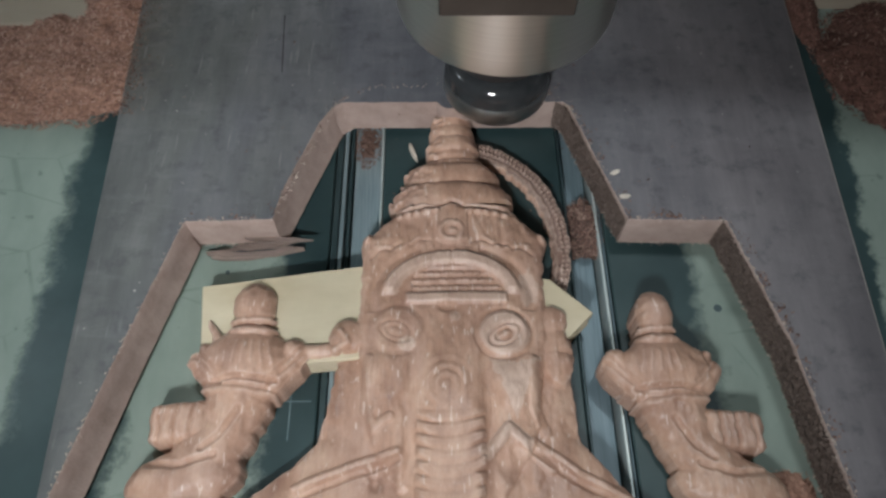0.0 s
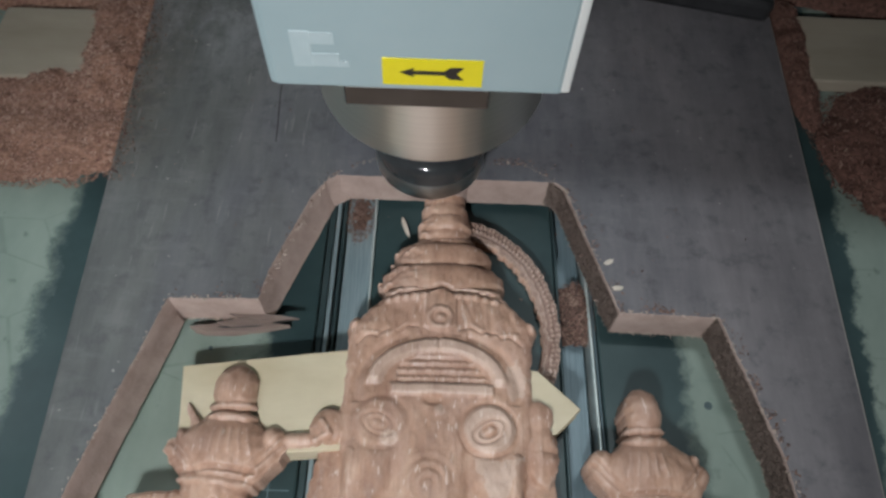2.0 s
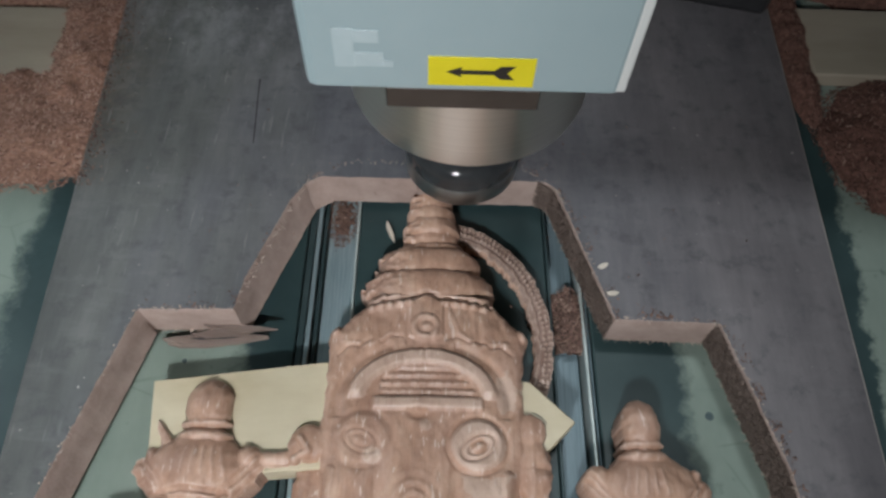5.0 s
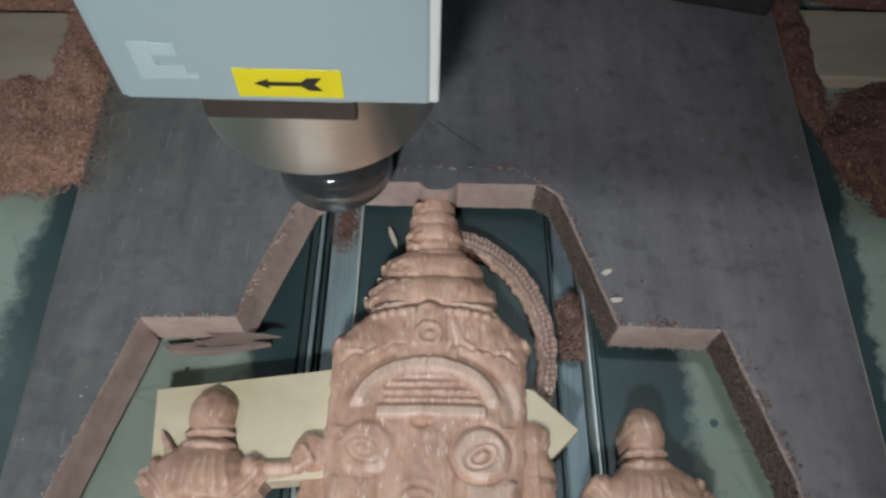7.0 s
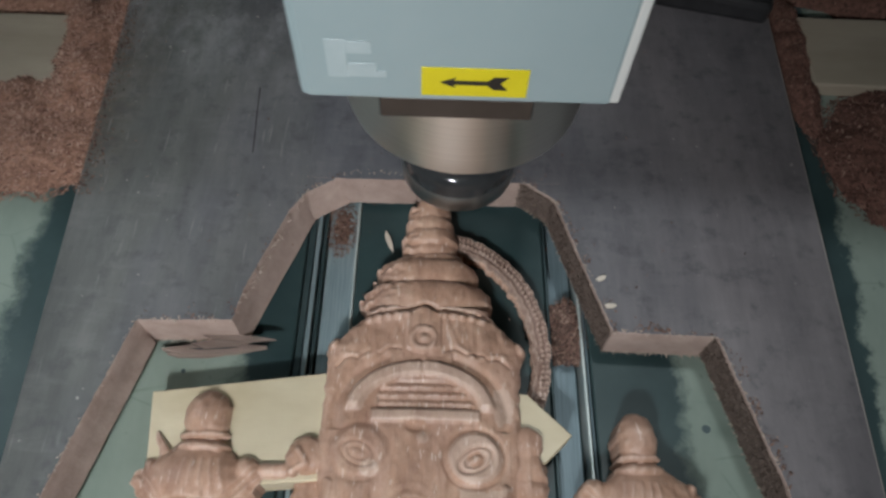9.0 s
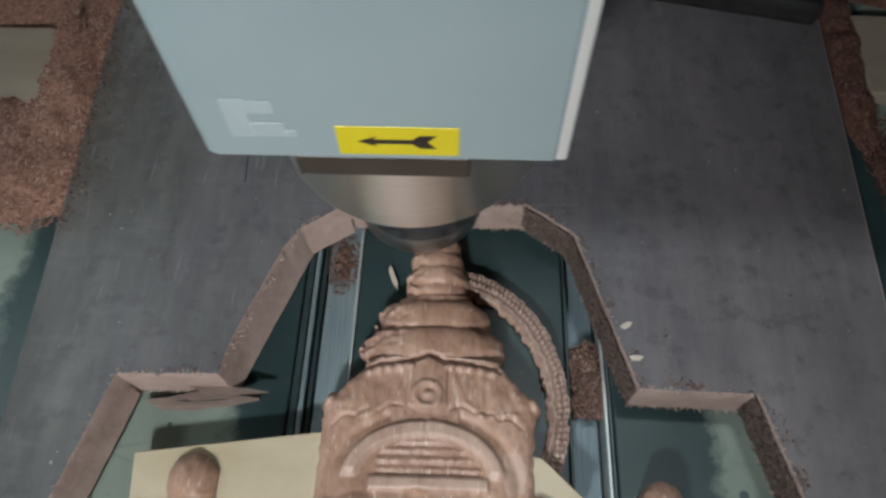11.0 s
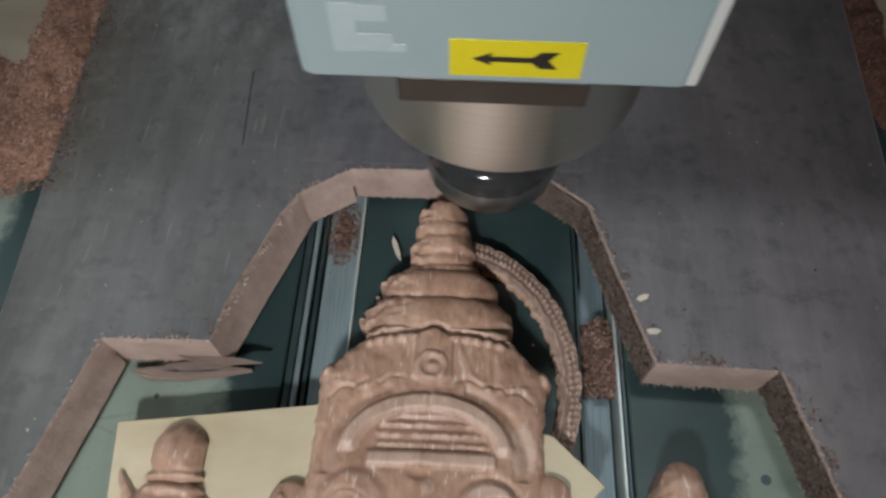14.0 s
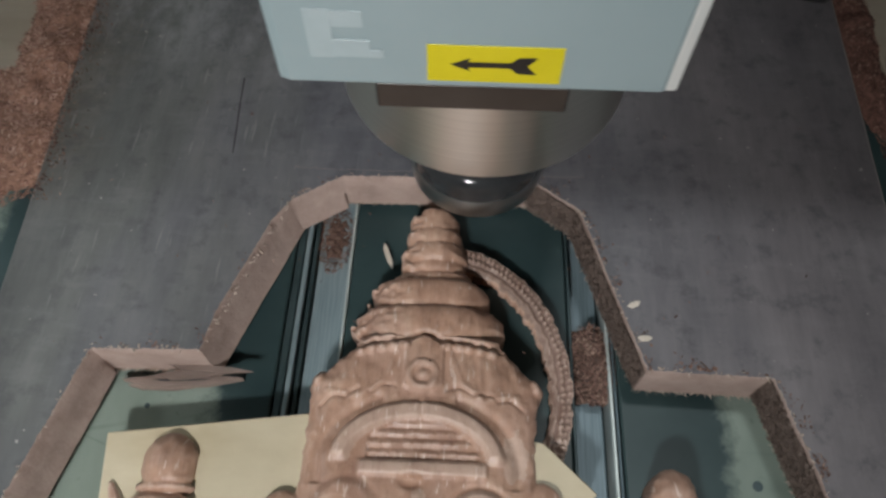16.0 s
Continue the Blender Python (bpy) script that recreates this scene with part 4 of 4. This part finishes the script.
heap("sawdust_heap", 0.245, 0.110, 0.048, 0.050, 0.014, "shaded reddish sawdust heap beside the board", 5, 5000, east, 0.0, SHADED_DUST, SHADED_CHIPS)
heap("sawdust_heap", 0.1985, 0.182, 0.0115, 0.062, 0.0125, "shaded sawdust heap against a batten", 6, 3400, east, 0.0, SHADED_DUST, SHADED_CHIPS)
heap("sawdust_heap", 0.290, 0.278, 0.100, 0.080, 0.018, "shaded reddish sawdust heap behind a batten", 7, 2500, east, 0.0, SHADED_DUST, SHADED_CHIPS)
DARK_DUST = simple("dark_sawdust", (0.05, 0.03, 0.024), (0.19, 0.115, 0.085), 0.9, 420, 0, (1, 1, 1), 0.9)
heap("sawdust_heap", -0.0425, 0.062, 0.0064, 0.014, 0.0026, "small sawdust heap lying in the slot rail", 8, 700, lambda x, y: True, -0.003, DARK_DUST, CHIPS)
heap("sawdust_heap", 0.0605, 0.012, 0.0095, 0.015, 0.0050, "small dark sawdust heap lying in the slot rail", 9, 900, lambda x, y: abs(x - 0.0610) < 0.0095, -0.003, DARK_DUST, CHIPS)
heap("sawdust_heap", 0.128, -0.112, 0.012, 0.012, 0.004, "small sawdust heap at the foot of the cut", 10, 160, lambda x, y: True)


def sliver(name, a, b, wide, z, mat, label, thick=0.0007):
    """A flat tapered chip from a to b."""
    a, b = Vector(a), Vector(b)
    d = b - a
    e = Vector((-d.y, d.x)).normalized() * wide / 2
    out = [a + e * 0.5, a + d * 0.3 + e, a + d * 0.75 + e * 0.8, b, a + d * 0.7 - e, a + d * 0.2 - e * 0.9]
    me = prism_data(name, [(p.x, p.y) for p in out][::-1], z, z + thick, mat)
    bm = bmesh.new()
    bm.from_mesh(me)
    bmesh.ops.recalc_face_normals(bm, faces=bm.faces)
    bm.to_mesh(me)
    bm.free()
    return tagged(new(name, me), label, "wood chip")


def strewn():
    """Fine chips on the board: along the cut, and spilt over its dusty margin."""
    rng = random.Random(21)
    v, f = [], []
    def flake(x, y):
        s, a = rng.uniform(0.0002, 0.00065), rng.uniform(0, 6.28)
        c, d, wd = math.cos(a), math.sin(a), s * rng.uniform(0.2, 0.6)
        up = rng.uniform(0.0001, 0.0009)
        b = len(v)
        for px, py, z in ((-s, -wd, 0.0002), (s, -wd, 0.0002 + up), (s, wd, 0.0003 + up), (-s, wd, 0.0003)):
            v.append((x + px * c - py * d, y + px * d + py * c, z))
        f.append((b, b + 1, b + 2, b + 3))
    n = len(OPENING)
    weights = {1: 0.3, 2: 0.5, 3: 0.0, 4: 1.2, 5: 1.0, 6: 2.0, 7: 1.6, 8: 0.7, 0: 1.0}
    for i, wt in weights.items():
        a, b = Vector(OPENING[i]), Vector(OPENING[(i + 1) % n])
        out = Vector((a.y - b.y, b.x - a.x)).normalized()
        for k in range(int((b - a).length * 2000 * wt)):
            p = a.lerp(b, rng.random()) + out * (0.0012 + abs(rng.gauss(0, 0.0022)))
            if noise.noise(Vector((p.x * 120, p.y * 120, 2))) > -0.12:
                flake(p.x, p.y)
    for k in range(1300):
        y = rng.uniform(0.06, 0.26)
        flake(-0.158 - 0.045 * y + 0.002 + abs(rng.gauss(0, 0.0045)), y)
    for k in range(180):
        flake(rng.uniform(-0.14, 0.17), rng.uniform(0.0, 0.22)) if rng.random() < 0.6 else flake(rng.gauss(0.028, 0.006), rng.uniform(0.0765, 0.0805))
    ob = tagged(new("strewn_chips", mesh("strewn_chips", v, f, CHIPS)), "fine brown wood chips strewn over the dark board", "wood chips", kind="stuff")


strewn()
PALE_CHIP = simple("pale_chip_wood", (0.52, 0.46, 0.38), (0.66, 0.60, 0.52), 0.6, 200)
sliver("wood_chip", (0.0700, 0.0238), (0.0745, 0.0262), 0.0022, 0.0002, PALE_CHIP, "pale wood chip lying on the dark board")
sliver("wood_chip", (0.0722, 0.0118), (0.0775, 0.0124), 0.0022, 0.0002, PALE_CHIP, "pale wood chip lying on the dark board")
sliver("wood_chip", (-0.0220, 0.0590), (-0.0175, 0.0480), 0.0020, FLOOR + 0.0002, PALE_CHIP, "pale wood chip standing on the teal bed", 0.002)
TORN = simple("torn_grey_wood", (0.16, 0.118, 0.100), (0.32, 0.25, 0.215), 0.8, 160, 0, (0.15, 1, 1), 0.4)
sliver("wood_splinter", (-0.1130, -0.0046), (-0.0690, -0.0014), 0.0042, FLOOR + 0.0005, TORN, "torn brown splinter hanging under the cut edge", 0.0035)
sliver("wood_splinter", (-0.1110, -0.0056), (-0.0870, -0.0050), 0.0020, FLOOR + 0.0003, TORN, "flat torn splinter lying on the dusty bed", 0.0020)
sliver("wood_splinter", (-0.0960, 0.0005), (-0.0640, -0.0005), 0.0026, FLOOR + 0.0080, TORN, "long thin splinter under the cut edge", 0.0010)
sliver("wood_splinter", (-0.1000, -0.0030), (-0.0720, 0.0005), 0.0035, FLOOR + 0.0050, TORN, "thin torn splinter under the cut edge", 0.0015)


# Dark strip in place of the shaded slit between the splinters.
sliver("wood_splinter", (-0.1010, -0.0038), (-0.0800, -0.0024), 0.0009, FLOOR + 0.0041, SCORE, "thin dark strip for the slit in the torn edge", 0.0003)


def clamp():
    ob = tagged(new("black_clamp", box_data("black_clamp", (-0.040, -0.010, 0), (0.040, 0.010, 0.014), BLACK, 0.004, 3)), "black rounded clamp bar on the board's edge", "clamp")
    ob.matrix_world = pose(0.138, 0.198, 0, 0, 0, -12)


clamp()


# ---- what moves ----
def motions():
    """The spindle sweeps to and fro over the far edge and works back; the edge gives way."""
    sweep = [
        (0, 15.0, 23.5, 101.0), (0.1, 8.0, 23.5, 101.8), (0.2, 2.0, 23.5, 104.4), (0.3, -4.0, 23.6, 105.2), (0.4, -12.0, 23.6, 102.2),
        (0.6, -49.2, 23.6, 97.2), (0.7, -58.2, 23.6, 96.2), (0.8, -48.2, 23.6, 97.8), (0.9, -20.2, 23.7, 99.8), (1, -16.2, 23.7, 102.0),
        (1.1, -7.2, 23.7, 103.8), (1.2, 0.8, 23.7, 102.4), (1.3, 2.8, 23.7, 99.4), (1.4, 22.8, 23.7, 98.2), (1.5, 42.8, 23.8, 99.6),
        (1.6, 38.8, 23.8, 102.2), (1.7, 10.8, 23.8, 101.4), (1.8, 1.8, 23.8, 102.6), (1.9, -2.2, 23.8, 107.6), (2, -13.2, 23.8, 107.0),
        (2.1, -16.2, 23.9, 103.0), (2.2, -23.2, 23.9, 101.6), (2.3, -53.2, 23.9, 100.6), (2.4, -56.2, 23.9, 99.2), (2.5, -37.2, 23.9, 98.8),
        (2.6, -16.2, 23.9, 100.4), (2.7, -15.2, 24.0, 105.4), (2.8, -6.2, 24.0, 106.6), (2.9, 1.8, 24.0, 103.0), (3, 6.8, 24.0, 99.6),
        (3.1, 35.8, 24.0, 99.0), (3.2, 42.8, 24.0, 99.6), (3.35, 25.0, 24.1, 101.0), (3.5, 4.0, 24.1, 104.4), (3.65, -6.0, 24.1, 105.6),
        (3.8, -20.0, 24.2, 102.8), (3.95, -52.0, 24.2, 101.2), (4.1, -35.0, 24.2, 101.6), (4.25, -10.0, 24.2, 104.2), (4.4, 0.0, 24.3, 106.2),
        (4.6, 20.0, 24.3, 103.8), (4.75, 45.0, 24.3, 102.2), (4.9, 20.0, 24.3, 102.8), (5.05, 2.0, 24.4, 105.2), (5.2, -8.0, 24.4, 105.2),
        (5.3, -17.2, 24.4, 102.4), (5.4, -29.2, 24.4, 101.0), (5.5, -50.2, 24.4, 101.2), (5.6, -49.2, 24.5, 102.6), (5.7, -24.2, 24.5, 103.8),
        (5.8, -15.2, 24.5, 105.6), (5.9, -8.2, 24.5, 108.4), (6, -0.2, 24.5, 107.4), (6.1, 3.8, 24.5, 104.8), (6.2, 23.8, 24.6, 105.0),
        (6.3, 37.8, 24.6, 106.2), (6.4, 27.8, 24.6, 105.4), (6.5, 4.8, 24.6, 103.8), (6.6, -1.2, 24.6, 105.6), (6.7, -8.2, 24.6, 108.6),
        (6.8, -14.2, 24.7, 105.8), (6.9, -22.2, 24.7, 102.0), (7, -48.2, 24.7, 101.8), (7.1, -47.2, 24.8, 102.8), (7.2, -28.2, 24.9, 103.6),
        (7.3, -13.2, 24.9, 105.0), (7.4, -9.2, 25.0, 108.2), (7.5, -1.2, 25.1, 107.2), (7.6, 1.8, 25.2, 104.6), (7.7, 28.8, 25.2, 106.0),
        (7.8, 36.8, 25.3, 106.8), (7.9, 24.8, 25.4, 106.0), (8, 0.8, 25.5, 102.2), (8.1, -6.2, 25.5, 97.6), (8.2, -10.2, 25.6, 98.2),
        (8.35, -18.0, 25.7, 101.2), (8.5, -48.0, 25.8, 102.2), (8.65, -28.0, 25.9, 103.4), (8.8, -8.0, 26.0, 105.6), (9, 6.0, 26.2, 106.0),
        (9.2, 36.0, 26.4, 103.8), (9.35, 20.0, 26.5, 103.6), (9.5, -4.0, 26.6, 105.0), (9.65, -20.0, 26.7, 104.2), (9.8, -45.0, 26.8, 103.2),
        (9.95, -20.0, 26.9, 103.6), (10.1, -6.0, 27.0, 105.4), (10.3, 1.8, 27.2, 105.0), (10.4, 16.8, 27.2, 102.4), (10.5, 36.8, 27.3, 101.2),
        (10.6, 36.8, 27.4, 101.6), (10.7, 9.8, 27.5, 102.0), (10.8, 1.8, 27.5, 102.6), (10.9, -4.2, 27.6, 102.4), (11, -12.2, 27.7, 101.0),
        (11.1, -36.2, 27.8, 100.0), (11.2, -43.2, 27.8, 99.8), (11.3, -28.2, 27.9, 99.8), (11.4, -12.2, 28.0, 100.8), (11.5, -5.2, 28.1, 102.4),
        (11.6, 1.8, 28.1, 99.2), (11.7, 23.8, 28.2, 97.6), (11.8, 36.8, 28.3, 98.6), (11.9, 29.8, 28.4, 102.6), (12, 1.8, 28.4, 104.0),
        (12.1, -5.2, 28.5, 107.2), (12.2, -11.2, 28.6, 106.0), (12.3, -22.2, 28.7, 105.2), (12.4, -41.2, 28.7, 104.0), (12.5, -39.2, 28.8, 103.0),
        (12.6, -13.2, 28.8, 103.2), (12.7, -4.2, 28.9, 104.0), (12.8, 2.8, 28.9, 103.0), (12.9, 18.8, 28.9, 102.0), (13, 32.8, 29.0, 102.2),
        (13.1, 23.8, 29.0, 103.2), (13.2, 2.8, 29.1, 103.8), (13.3, -5.2, 29.1, 105.2), (13.4, -10.2, 29.1, 103.4), (13.5, -30.2, 29.2, 102.2),
        (13.6, -40.2, 29.2, 102.8), (13.7, -27.2, 29.2, 103.4), (13.8, -9.2, 29.3, 103.4), (13.9, -3.2, 29.3, 104.0), (14, 11.8, 29.4, 103.6),
        (14.1, 30.8, 29.4, 104.2), (14.2, 28.8, 29.4, 104.0), (14.3, 4.8, 29.5, 103.8), (14.4, -4.2, 29.5, 103.8), (14.5, -10.2, 29.5, 103.6),
        (14.6, -33.2, 29.6, 103.4), (14.7, -38.2, 29.6, 104.6), (14.8, -23.2, 29.7, 105.2), (14.9, -7.2, 29.7, 104.0), (15, 0.8, 29.7, 103.4),
        (15.1, 23.8, 29.8, 104.4), (15.2, 31.8, 29.8, 104.8), (15.3, 15.8, 29.8, 104.8), (15.4, -1.2, 29.9, 104.6), (15.5, -8.2, 29.9, 103.6),
        (15.6, -32.2, 30.0, 102.8), (15.7, -36.2, 30.0, 104.2), (15.8, -21.2, 30.0, 104.8), (15.9, -5.2, 30.1, 104.8), (16, 9.8, 30.1, 104.8),
    ]
    walk(SPINDLE, [(t, pose(x / 1000, y / 1000, z / 1000)) for t, x, y, z in sweep])
    walk(STRIP, [(0.0, pose(0, 0, 0)), (3.0, pose(0, 0.001, 0)), (8.0, pose(0, 0.004, 0)), (10.5, pose(0, 0.0100, 0)), (12.0, pose(0, 0.0120, 0)), (16.0, pose(0, 0.0130, 0))])


motions()
